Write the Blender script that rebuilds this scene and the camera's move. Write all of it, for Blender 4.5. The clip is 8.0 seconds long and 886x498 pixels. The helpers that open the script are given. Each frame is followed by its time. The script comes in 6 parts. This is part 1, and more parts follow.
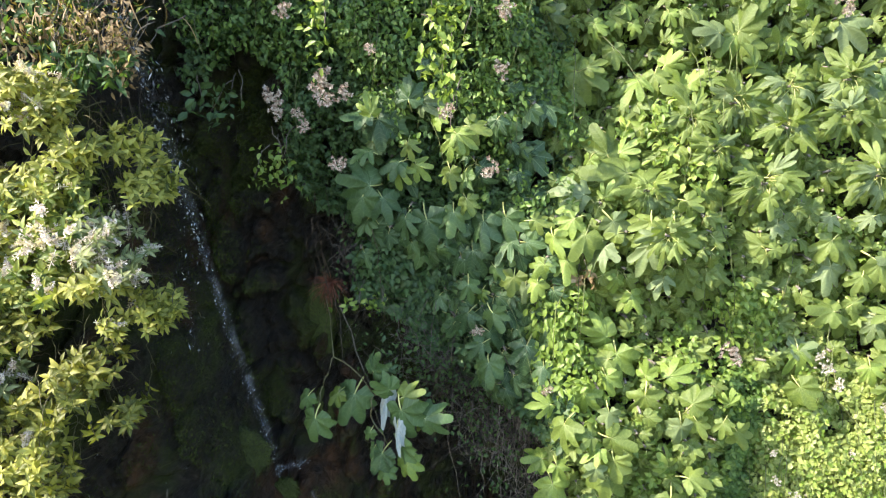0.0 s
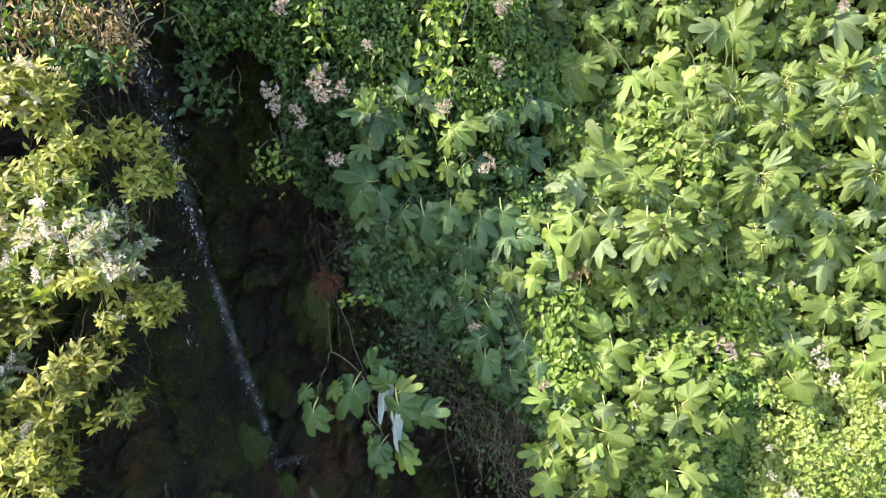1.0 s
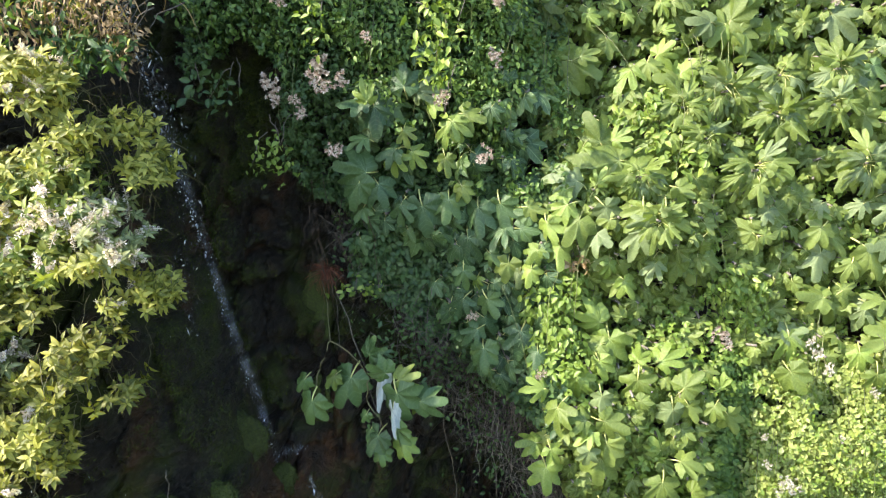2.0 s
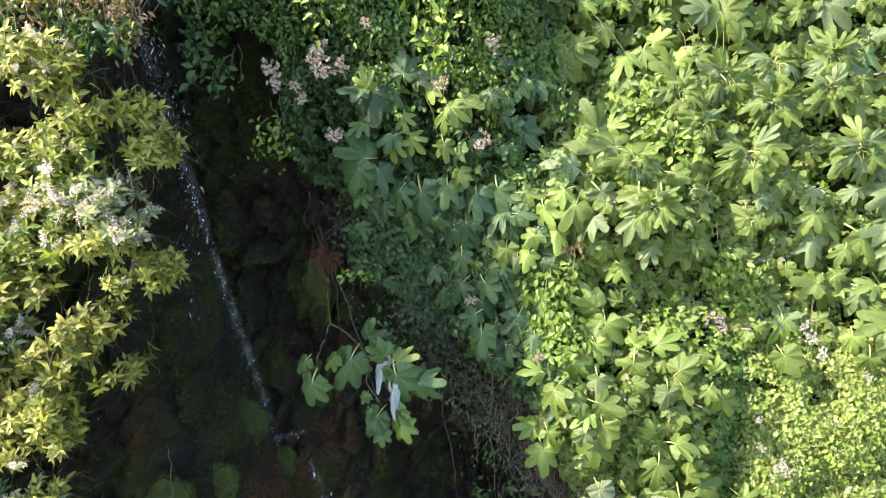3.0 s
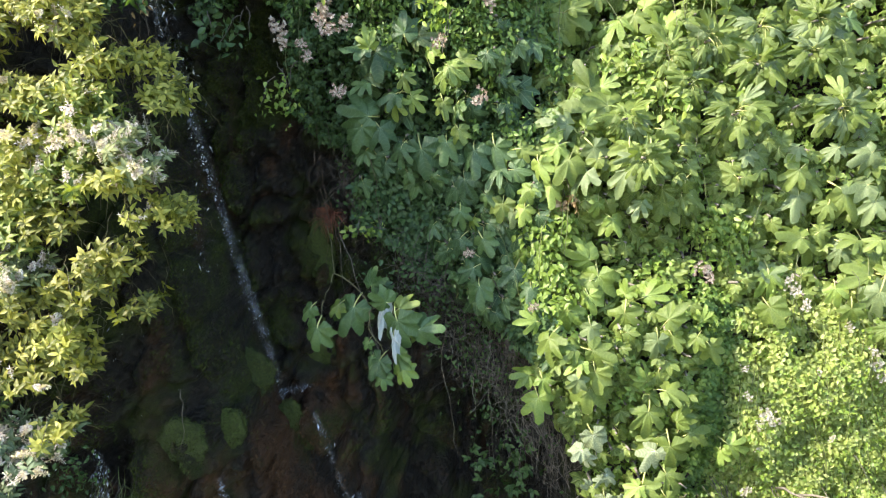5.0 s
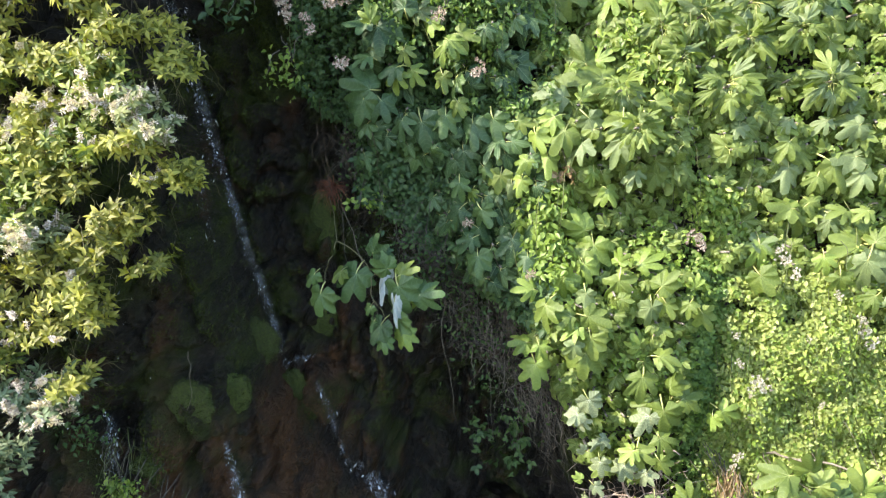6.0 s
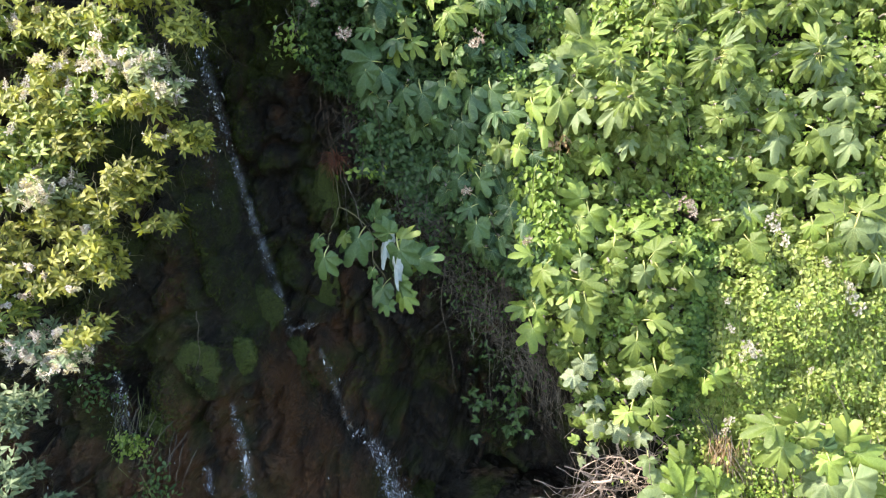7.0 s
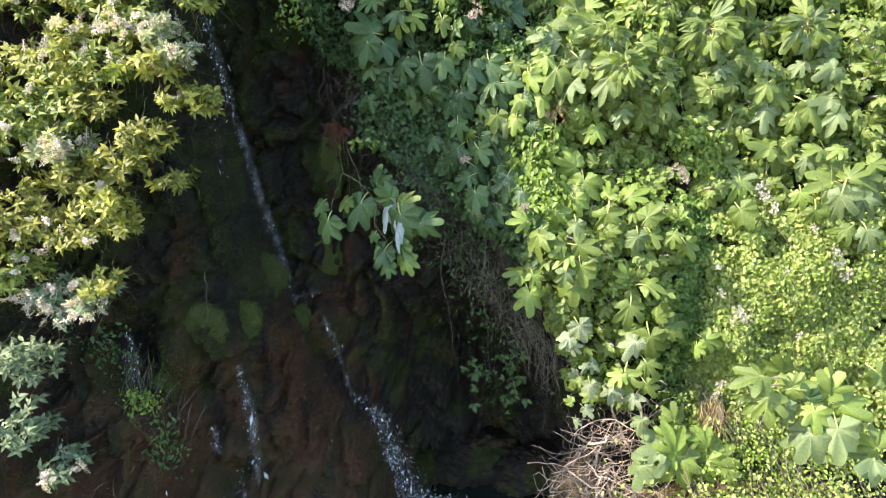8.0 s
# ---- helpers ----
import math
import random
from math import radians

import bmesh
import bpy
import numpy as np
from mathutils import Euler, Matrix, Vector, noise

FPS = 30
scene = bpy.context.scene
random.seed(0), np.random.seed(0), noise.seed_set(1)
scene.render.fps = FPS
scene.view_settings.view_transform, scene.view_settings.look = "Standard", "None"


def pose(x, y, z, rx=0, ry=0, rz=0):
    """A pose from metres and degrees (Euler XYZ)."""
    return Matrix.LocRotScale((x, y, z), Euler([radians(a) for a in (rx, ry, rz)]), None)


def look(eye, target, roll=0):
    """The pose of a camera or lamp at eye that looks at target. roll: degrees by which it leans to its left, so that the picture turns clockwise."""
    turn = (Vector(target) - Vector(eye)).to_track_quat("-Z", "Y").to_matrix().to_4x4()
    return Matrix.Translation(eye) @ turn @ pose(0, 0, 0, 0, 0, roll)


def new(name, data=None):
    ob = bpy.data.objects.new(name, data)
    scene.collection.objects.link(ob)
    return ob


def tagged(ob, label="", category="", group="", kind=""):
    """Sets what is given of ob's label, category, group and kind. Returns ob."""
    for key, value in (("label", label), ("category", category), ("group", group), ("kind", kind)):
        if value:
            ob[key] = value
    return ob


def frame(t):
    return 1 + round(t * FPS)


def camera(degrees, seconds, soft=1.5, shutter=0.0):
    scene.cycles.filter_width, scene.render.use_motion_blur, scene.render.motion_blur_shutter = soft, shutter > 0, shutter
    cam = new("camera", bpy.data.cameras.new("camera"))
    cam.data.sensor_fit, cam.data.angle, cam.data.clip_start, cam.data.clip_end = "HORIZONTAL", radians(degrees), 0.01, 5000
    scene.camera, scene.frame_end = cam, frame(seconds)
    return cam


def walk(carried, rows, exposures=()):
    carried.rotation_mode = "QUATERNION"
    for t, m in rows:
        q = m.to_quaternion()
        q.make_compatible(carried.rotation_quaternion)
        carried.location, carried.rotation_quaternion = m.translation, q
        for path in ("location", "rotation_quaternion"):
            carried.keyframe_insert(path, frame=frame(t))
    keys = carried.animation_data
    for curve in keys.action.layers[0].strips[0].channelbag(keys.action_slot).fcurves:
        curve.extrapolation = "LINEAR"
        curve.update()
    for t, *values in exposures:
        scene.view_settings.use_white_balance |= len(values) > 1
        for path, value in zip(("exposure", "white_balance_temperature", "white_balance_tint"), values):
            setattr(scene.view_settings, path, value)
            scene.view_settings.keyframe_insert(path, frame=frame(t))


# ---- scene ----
cam = camera(70.0, 8.0, 1.15)
METRES, EYE, TILT, LEAN, TURN = 0.9, 3.5, -15.0, 0.0, 0.0
DEEP = 1.43  # the walk's depth for this lens
ROWS = [
    (0.0, 0.0, 0.0, 0.0, 0.0, 0.0, -0.0),
    (0.5, 0.0082, -0.0057, -0.0102, 0.01, -0.0, -0.01),
    (1.0, 0.0138, -0.0115, -0.0229, 0.0, 0.01, -0.01),
    (2.5, 0.0269, -0.0441, -0.1044, -0.02, 0.04, -0.02),
    (3.0, 0.0296, -0.0609, -0.1451, -0.02, 0.0, -0.05),
    (3.5, 0.0304, -0.0802, -0.1951, -0.03, 0.02, -0.04),
    (4.0, 0.032, -0.1029, -0.2496, -0.02, -0.0, -0.06),
    (4.5, 0.0325, -0.1281, -0.3126, -0.03, 0.0, -0.06),
    (6.0, 0.0373, -0.2236, -0.5448, -0.0, -0.04, -0.02),
    (6.5, 0.0381, -0.2603, -0.6344, -0.0, -0.07, -0.02),
    (7.0, 0.0381, -0.2986, -0.7277, -0.02, -0.06, 0.0),
    (7.5, 0.0397, -0.3386, -0.822, -0.02, -0.08, 0.01),
    (8.0, 0.0399, -0.3798, -0.9194, -0.02, -0.09, 0.02),
]
walk(cam, [(t, pose(0, 0, EYE, TILT, LEAN, TURN) @ pose(METRES * x, METRES * DEEP * y, METRES * z, 90 + pitch, roll, yaw)) for t, x, y, z, yaw, pitch, roll in ROWS])

# ---------------------------------------------------------------- light
SUN = Vector((1.5, 0.59, -1.3)).normalized()          # the way the sunlight travels
world = bpy.data.worlds.new("sky")
scene.world = world
world.use_nodes = True
wn, wl = world.node_tree.nodes, world.node_tree.links
sky = wn.new("ShaderNodeTexSky")
sky.sky_type = "NISHITA"
sky.sun_disc = False
sky.sun_elevation = math.asin(-SUN.z)
sky.sun_rotation = math.atan2(-SUN.x, -SUN.y)
wl.new(sky.outputs[0], wn["Background"].inputs[0])
wn["Background"].inputs[1].default_value = 0.15
sun = new("sun", bpy.data.lights.new("sun", "SUN"))
sun.data.energy, sun.data.angle, sun.data.color = 3.6, radians(0.55), (1.0, 0.90, 0.76)
sun.matrix_world = look((-6, -3.5, 9), Vector((-6, -3.5, 9)) + SUN)
scene.view_settings.exposure = 2.21


# ---------------------------------------------------------------- materials
def nodes_of(name):
    m = bpy.data.materials.new(name)
    m.use_nodes = True
    return m, m.node_tree.nodes, m.node_tree.links


def ramp(n, stops):
    r = n.new("ShaderNodeValToRGB")
    while len(r.color_ramp.elements) < len(stops):
        r.color_ramp.elements.new(0.5)
    for e, (p, c) in zip(r.color_ramp.elements, stops):
        e.position, e.color = p, (*c, 1)
    return r


def noise_node(n, l, scale, detail=4, vector=None, rough=0.55):
    t = n.new("ShaderNodeTexNoise")
    t.inputs["Scale"].default_value, t.inputs["Detail"].default_value = scale, detail
    t.inputs["Roughness"].default_value = rough
    if vector:
        l.new(vector, t.inputs["Vector"])
    return t


def mixer(n, l, fac, a, b, kind="MIX"):
    m = n.new("ShaderNodeMix")
    m.data_type, m.blend_type = "RGBA", kind
    for sock, v in ((m.inputs[0], fac), (m.inputs[6], a), (m.inputs[7], b)):
        if hasattr(v, "is_linked"):
            l.new(v, sock)
        elif isinstance(v, (int, float)):
            sock.default_value = v
        else:
            sock.default_value = (*v, 1)
    return m.outputs[2]


def bump(n, l, height, strength, dist, shader):
    b = n.new("ShaderNodeBump")
    b.inputs["Strength"].default_value, b.inputs["Distance"].default_value = strength, dist
    l.new(height, b.inputs["Height"])
    l.new(b.outputs[0], shader.inputs["Normal"])


def leaf_material(name, dark, mid, light, vein=None, rough=0.42, glow=0.32, single=False, vein_width=0.013):
    """A leaf: its colour varies from leaf to leaf and in patches, light shines through it, veins are paler."""
    m, n, l = nodes_of(name)
    p = n["Principled BSDF"]
    if single:
        rnd = n.new("ShaderNodeObjectInfo").outputs["Random"]
    else:
        rnd = n.new("ShaderNodeNewGeometry").outputs["Random Per Island"]
    r = ramp(n, [(0.0, dark), (0.5, mid), (1.0, light)])
    l.new(rnd, r.inputs[0])
    tc = n.new("ShaderNodeTexCoord")
    patch = noise_node(n, l, 34 if not single else 5, 5, tc.outputs["Object"], 0.7)
    pr = ramp(n, [(0.3, (0.74, 0.77, 0.74)), (0.5, (0.97, 0.98, 0.95)), (0.72, (1.16, 1.12, 1.04))])
    l.new(patch.outputs[0], pr.inputs[0])
    col = mixer(n, l, 1.0, r.outputs[0], pr.outputs[0], "MULTIPLY")
    if vein:
        uv = n.new("ShaderNodeSeparateXYZ")
        l.new(tc.outputs["UV"], uv.inputs[0])
        mr = n.new("ShaderNodeMapRange")
        mr.inputs["From Min"].default_value, mr.inputs["From Max"].default_value = vein_width, vein_width * 0.3
        l.new(uv.outputs[0], mr.inputs["Value"])
        if single:                               # side veins run off the midribs at a slant
            slant = n.new("ShaderNodeMath")
            slant.operation = "MULTIPLY_ADD"
            slant.inputs[1].default_value = -0.9
            l.new(uv.outputs[0], slant.inputs[0])
            l.new(uv.outputs[1], slant.inputs[2])
            saw = n.new("ShaderNodeMath")
            saw.operation = "PINGPONG"
            saw.inputs[1].default_value = 0.062
            l.new(slant.outputs[0], saw.inputs[0])
            side = n.new("ShaderNodeMapRange")
            side.inputs["From Min"].default_value, side.inputs["From Max"].default_value = 0.014, 0.003
            side.inputs["To Max"].default_value = 0.30
            l.new(saw.outputs[0], side.inputs["Value"])
            col = mixer(n, l, side.outputs[0], col, vein)
        col = mixer(n, l, mr.outputs[0], col, vein)
    l.new(col, p.inputs["Base Color"])
    p.inputs["Roughness"].default_value = rough
    p.inputs["Specular IOR Level"].default_value = 0.42
    fine = noise_node(n, l, 160, 2, tc.outputs["Object"])
    bump(n, l, fine.outputs[0], 0.35, 0.003, p)
    tr = n.new("ShaderNodeBsdfTranslucent")
    warm = mixer(n, l, 1.0, col, (1.15, 1.25, 0.42), "MULTIPLY")
    l.new(warm, tr.inputs[0])
    ms = n.new("ShaderNodeMixShader")
    ms.inputs[0].default_value = glow
    l.new(p.outputs[0], ms.inputs[1])
    l.new(tr.outputs[0], ms.inputs[2])
    l.new(ms.outputs[0], n["Material Output"].inputs[0])
    return m


def plain_material(name, a, b, scale=30, rough=0.7, relief=0.4, single=False):
    """Bark, stalks and dry stems: two colours in grain, with a little relief."""
    m, n, l = nodes_of(name)
    p = n["Principled BSDF"]
    tc = n.new("ShaderNodeTexCoord")
    t = noise_node(n, l, scale, 5, tc.outputs["Object"])
    r = ramp(n, [(0.3, a), (0.72, b)])
    l.new(t.outputs[0], r.inputs[0])
    rnd = n.new("ShaderNodeObjectInfo").outputs["Random"] if single else n.new("ShaderNodeNewGeometry").outputs["Random Per Island"]
    v = ramp(n, [(0, (0.65, 0.65, 0.65)), (1, (1.2, 1.2, 1.2))])
    l.new(rnd, v.inputs[0])
    l.new(mixer(n, l, 1.0, r.outputs[0], v.outputs[0], "MULTIPLY"), p.inputs["Base Color"])
    p.inputs["Roughness"].default_value = rough
    bump(n, l, t.outputs[0], relief, 0.01, p)
    return m


def cliff_material():
    """Wet dark travertine with cushions of moss and rusty streaks."""
    m, n, l = nodes_of("wet_mossy_rock")
    p = n["Principled BSDF"]
    tc = n.new("ShaderNodeTexCoord")
    pos = tc.outputs["Object"]
    grain = noise_node(n, l, 34, 7, pos, 0.65)
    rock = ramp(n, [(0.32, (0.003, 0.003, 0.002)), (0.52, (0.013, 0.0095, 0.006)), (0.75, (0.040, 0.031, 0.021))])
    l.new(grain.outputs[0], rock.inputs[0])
    stretch = n.new("ShaderNodeMapping")
    stretch.inputs["Scale"].default_value = (1, 1, 0.35)
    l.new(pos, stretch.inputs[0])
    rust = noise_node(n, l, 4.5, 5, stretch.outputs[0])
    rr = ramp(n, [(0.55, (0, 0, 0)), (0.71, (1, 1, 1))])
    height = n.new("ShaderNodeSeparateXYZ")
    l.new(pos, height.inputs[0])
    low = n.new("ShaderNodeMapRange")        # the spring stains its lower course with iron
    low.inputs["From Min"].default_value, low.inputs["From Max"].default_value = 2.0, 0.9
    low.inputs["To Max"].default_value = 0.19
    l.new(height.outputs[2], low.inputs["Value"])
    course = n.new("ShaderNodeMapRange")     # only along the spring's course
    course.inputs["From Min"].default_value, course.inputs["From Max"].default_value = -0.1, -0.45
    l.new(height.outputs[0], course.inputs["Value"])
    stain = n.new("ShaderNodeMath")
    stain.operation = "MULTIPLY"
    l.new(low.outputs[0], stain.inputs[0])
    edge = n.new("ShaderNodeMapRange")
    edge.inputs["From Min"].default_value, edge.inputs["From Max"].default_value = -2.4, -2.0
    l.new(height.outputs[0], edge.inputs["Value"])
    band = n.new("ShaderNodeMath")
    band.operation = "MULTIPLY"
    l.new(course.outputs[0], band.inputs[0])
    l.new(edge.outputs[0], band.inputs[1])
    l.new(band.outputs[0], stain.inputs[1])
    more = n.new("ShaderNodeMath")
    l.new(rust.outputs[0], more.inputs[0])
    l.new(stain.outputs[0], more.inputs[1])
    l.new(more.outputs[0], rr.inputs[0])
    col = mixer(n, l, rr.outputs[0], rock.outputs[0], mixer(n, l, grain.outputs[0], (0.010, 0.0045, 0.002), (0.105, 0.047, 0.018)))
    moss = noise_node(n, l, 3.1, 5, pos)
    mr = ramp(n, [(0.50, (0, 0, 0)), (0.64, (1, 1, 1))])
    l.new(moss.outputs[0], mr.inputs[0])
    bare = n.new("ShaderNodeMath")           # moss stays off the iron-stained slope
    bare.operation, bare.use_clamp = "MULTIPLY_ADD", True
    bare.inputs[1].default_value, bare.inputs[2].default_value = -3.0, 1.0
    l.new(stain.outputs[0], bare.inputs[0])
    green = n.new("ShaderNodeMath")
    green.operation = "MULTIPLY"
    l.new(mr.outputs[0], green.inputs[0])
    l.new(bare.outputs[0], green.inputs[1])
    tuft = noise_node(n, l, 75, 4, pos, 0.7)
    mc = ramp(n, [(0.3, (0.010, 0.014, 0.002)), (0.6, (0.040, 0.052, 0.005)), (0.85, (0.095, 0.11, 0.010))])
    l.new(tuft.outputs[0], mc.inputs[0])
    col = mixer(n, l, green.outputs[0], col, mc.outputs[0])
    l.new(col, p.inputs["Base Color"])
    ro = ramp(n, [(0, (0.36, 0.36, 0.36)), (1, (0.9, 0.9, 0.9))])
    l.new(mr.outputs[0], ro.inputs[0])
    l.new(ro.outputs[0], p.inputs["Roughness"])
    p.inputs["Specular IOR Level"].default_value = 0.3
    both = mixer(n, l, mr.outputs[0], grain.outputs[0], tuft.outputs[0])
    bump(n, l, both, 1.0, 0.035, p)
    return m


def ground_material():
    m, n, l = nodes_of("damp_earth")
    p = n["Principled BSDF"]
    tc = n.new("ShaderNodeTexCoord")
    big = noise_node(n, l, 0.6, 6, tc.outputs["Object"])
    small = noise_node(n, l, 22, 6, tc.outputs["Object"])
    a = ramp(n, [(0.3, (0.03, 0.022, 0.014)), (0.7, (0.10, 0.078, 0.05))])
    b = ramp(n, [(0.3, (0.02, 0.035, 0.008)), (0.7, (0.07, 0.10, 0.02))])
    l.new(small.outputs[0], a.inputs[0])
    l.new(small.outputs[0], b.inputs[0])
    f = ramp(n, [(0.42, (0, 0, 0)), (0.58, (1, 1, 1))])
    l.new(big.outputs[0], f.inputs[0])
    l.new(mixer(n, l, f.outputs[0], a.outputs[0], b.outputs[0]), p.inputs["Base Color"])
    p.inputs["Roughness"].default_value = 0.85
    bump(n, l, small.outputs[0], 0.6, 0.03, p)
    return m


def water_material(name, foam):
    """Running water: a clear glossy film, broken by streaks of white water along the flow (v)."""
    m, n, l = nodes_of(name)
    p = n["Principled BSDF"]
    p.inputs["Base Color"].default_value = (0.52, 0.54, 0.58, 1)
    p.inputs["Roughness"].default_value = 0.25
    clear = n.new("ShaderNodeBsdfTransparent")
    gloss = n.new("ShaderNodeBsdfGlossy")
    gloss.inputs["Roughness"].default_value = 0.08
    film = n.new("ShaderNodeMixShader")
    film.inputs[0].default_value = 0.012
    l.new(clear.outputs[0], film.inputs[1])
    l.new(gloss.outputs[0], film.inputs[2])
    tc = n.new("ShaderNodeTexCoord")
    mp = n.new("ShaderNodeMapping")
    mp.inputs["Scale"].default_value = (8, 26, 1)
    l.new(tc.outputs["UV"], mp.inputs[0])
    t = noise_node(n, l, 1.0, 6, mp.outputs[0], 0.7)
    wide = noise_node(n, l, 13, 3, tc.outputs["Object"])
    add = n.new("ShaderNodeMath")
    add.operation = "ADD"
    l.new(t.outputs[0], add.inputs[0])
    l.new(wide.outputs[0], add.inputs[1])
    r = ramp(n, [(0.0, (0, 0, 0)), (1.0, (foam, foam, foam))])
    mr = n.new("ShaderNodeMapRange")
    mr.inputs["From Min"].default_value, mr.inputs["From Max"].default_value = 0.95, 1.34
    l.new(add.outputs[0], mr.inputs["Value"])
    l.new(mr.outputs[0], r.inputs[0])
    cross = n.new("ShaderNodeSeparateXYZ")       # the film thins out to its two edges
    l.new(tc.outputs["UV"], cross.inputs[0])
    rim = n.new("ShaderNodeMath")
    rim.operation = "PINGPONG"
    rim.inputs[1].default_value = 0.5
    l.new(cross.outputs[0], rim.inputs[0])
    fade = n.new("ShaderNodeMapRange")
    fade.inputs["From Max"].default_value = 0.38
    l.new(rim.outputs[0], fade.inputs["Value"])
    veil = n.new("ShaderNodeMath")
    veil.operation = "MULTIPLY"
    l.new(fade.outputs[0], veil.inputs[0])
    l.new(r.outputs[0], veil.inputs[1])
    ms = n.new("ShaderNodeMixShader")
    l.new(veil.outputs[0], ms.inputs[0])
    l.new(film.outputs[0], ms.inputs[1])
    l.new(p.outputs[0], ms.inputs[2])
    l.new(ms.outputs[0], n["Material Output"].inputs[0])
    wv = n.new("ShaderNodeBump")
    wv.inputs["Strength"].default_value, wv.inputs["Distance"].default_value = 0.5, 0.01
    l.new(t.outputs[0], wv.inputs["Height"])
    l.new(wv.outputs[0], gloss.inputs["Normal"])
    l.new(wv.outputs[0], p.inputs["Normal"])
    return m


def drop_material():
    m, n, l = nodes_of("white_water_drops")
    p = n["Principled BSDF"]
    rnd = n.new("ShaderNodeNewGeometry").outputs["Random Per Island"]
    # the few near-white drops carry the water's glints in their colour
    r = ramp(n, [(0, (0.05, 0.054, 0.062)), (0.55, (0.17, 0.18, 0.20)), (0.8, (0.45, 0.47, 0.50)), (1, (0.88, 0.9, 0.92))])
    l.new(rnd, r.inputs[0])
    l.new(r.outputs[0], p.inputs["Base Color"])
    p.inputs["Roughness"].default_value = 0.12
    return m


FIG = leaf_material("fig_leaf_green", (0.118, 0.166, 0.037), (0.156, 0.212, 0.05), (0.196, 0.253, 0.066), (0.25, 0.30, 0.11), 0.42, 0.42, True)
# darker, bluer copy of FIG: shade and sky tint put into the colour
FIG_SHADE = leaf_material("fig_leaf_shaded", (0.036, 0.074, 0.029), (0.056, 0.105, 0.038), (0.09, 0.15, 0.045), (0.15, 0.22, 0.11), 0.42, 0.25, True)
# pale copy of FIG, glossy sheen put into the colour
FIG_SHEEN = leaf_material("fig_leaf_pale", (0.125, 0.168, 0.07), (0.155, 0.205, 0.09), (0.19, 0.245, 0.11), (0.26, 0.31, 0.15), 0.40, 0.38, True)
FIG_DUSTY = leaf_material("fig_leaf_dusty", (0.15, 0.185, 0.10), (0.19, 0.225, 0.13), (0.245, 0.275, 0.165), (0.48, 0.50, 0.36), 0.6, 0.25, True)
FIG_BRIGHT = leaf_material("fig_leaf_young", (0.13, 0.19, 0.036), (0.175, 0.245, 0.05), (0.22, 0.295, 0.066), (0.28, 0.35, 0.12), 0.42, 0.3, True)
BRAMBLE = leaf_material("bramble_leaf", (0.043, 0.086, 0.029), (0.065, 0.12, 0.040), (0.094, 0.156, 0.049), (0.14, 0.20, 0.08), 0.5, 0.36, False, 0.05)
# BRAMBLE again, darkened and cooled: shade painted into the colour
BRAMBLE_SHADE = leaf_material("bramble_leaf_shaded", (0.036, 0.072, 0.026), (0.056, 0.105, 0.036), (0.085, 0.14, 0.044), (0.13, 0.19, 0.10), 0.5, 0.25, False, 0.05)
FRESH = leaf_material("fresh_small_leaf", (0.10, 0.165, 0.025), (0.185, 0.26, 0.045), (0.31, 0.375, 0.10), None, 0.42, 0.36)
THICKET = leaf_material("thicket_leaf", (0.21, 0.26, 0.066), (0.275, 0.33, 0.095), (0.35, 0.39, 0.145), None, 0.45, 0.40)
# BRAMBLE made paler for the sunny wall, light put into the colour
LIGHT = leaf_material("sunlit_bramble_leaf", (0.118, 0.185, 0.032), (0.16, 0.235, 0.043), (0.19, 0.265, 0.056), None, 0.45, 0.36)
# brighter copy of BRAMBLE: sunlight is part of the leaf colour
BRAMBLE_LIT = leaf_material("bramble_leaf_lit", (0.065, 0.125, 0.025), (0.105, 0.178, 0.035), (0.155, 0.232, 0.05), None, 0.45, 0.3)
MINT = leaf_material("mint_leaf", (0.10, 0.118, 0.020), (0.265, 0.27, 0.042), (0.50, 0.48, 0.12), (0.34, 0.36, 0.09), 0.5, 0.42, False, 0.06)
MINT_GREEN = leaf_material("mint_leaf_green", (0.06, 0.098, 0.016), (0.165, 0.21, 0.03), (0.37, 0.39, 0.08), (0.28, 0.34, 0.12), 0.5, 0.42, False, 0.06)
MINT_OLIVE = leaf_material("mint_leaf_olive", (0.07, 0.083, 0.012), (0.175, 0.18, 0.023), (0.36, 0.34, 0.065), (0.28, 0.31, 0.10), 0.5, 0.42, False, 0.06)
# cooler, duller mint: shade on the low sprays is in the colour
MINT_SHADE = leaf_material("mint_leaf_shaded", (0.062, 0.096, 0.045), (0.125, 0.172, 0.087), (0.235, 0.288, 0.163), (0.22, 0.262, 0.168), 0.6, 0.22, False, 0.06)
MINT_GREY = leaf_material("mint_leaf_grey", (0.11, 0.14, 0.05), (0.20, 0.225, 0.085), (0.33, 0.35, 0.165), (0.34, 0.38, 0.26), 0.6, 0.25, False, 0.06)
DRY_LEAF = leaf_material("withered_leaf", (0.13, 0.085, 0.04), (0.28, 0.19, 0.105), (0.44, 0.32, 0.21), None, 0.7, 0.25)
PETAL = leaf_material("lilac_flower", (0.42, 0.34, 0.36), (0.64, 0.55, 0.56), (0.80, 0.74, 0.72), None, 0.7, 0.3)
PINK = leaf_material("faded_bramble_flower", (0.20, 0.13, 0.105), (0.36, 0.27, 0.23), (0.56, 0.49, 0.44), None, 0.7, 0.25)
CREAM = leaf_material("cream_flower", (0.34, 0.28, 0.22), (0.54, 0.47, 0.40), (0.72, 0.67, 0.60), None, 0.7, 0.25)
STALK = plain_material("green_stalk", (0.06, 0.08, 0.022), (0.15, 0.17, 0.05), 40, 0.55)
MINT_STEM = plain_material("mint_stem", (0.055, 0.05, 0.022), (0.14, 0.125, 0.05), 40, 0.6)
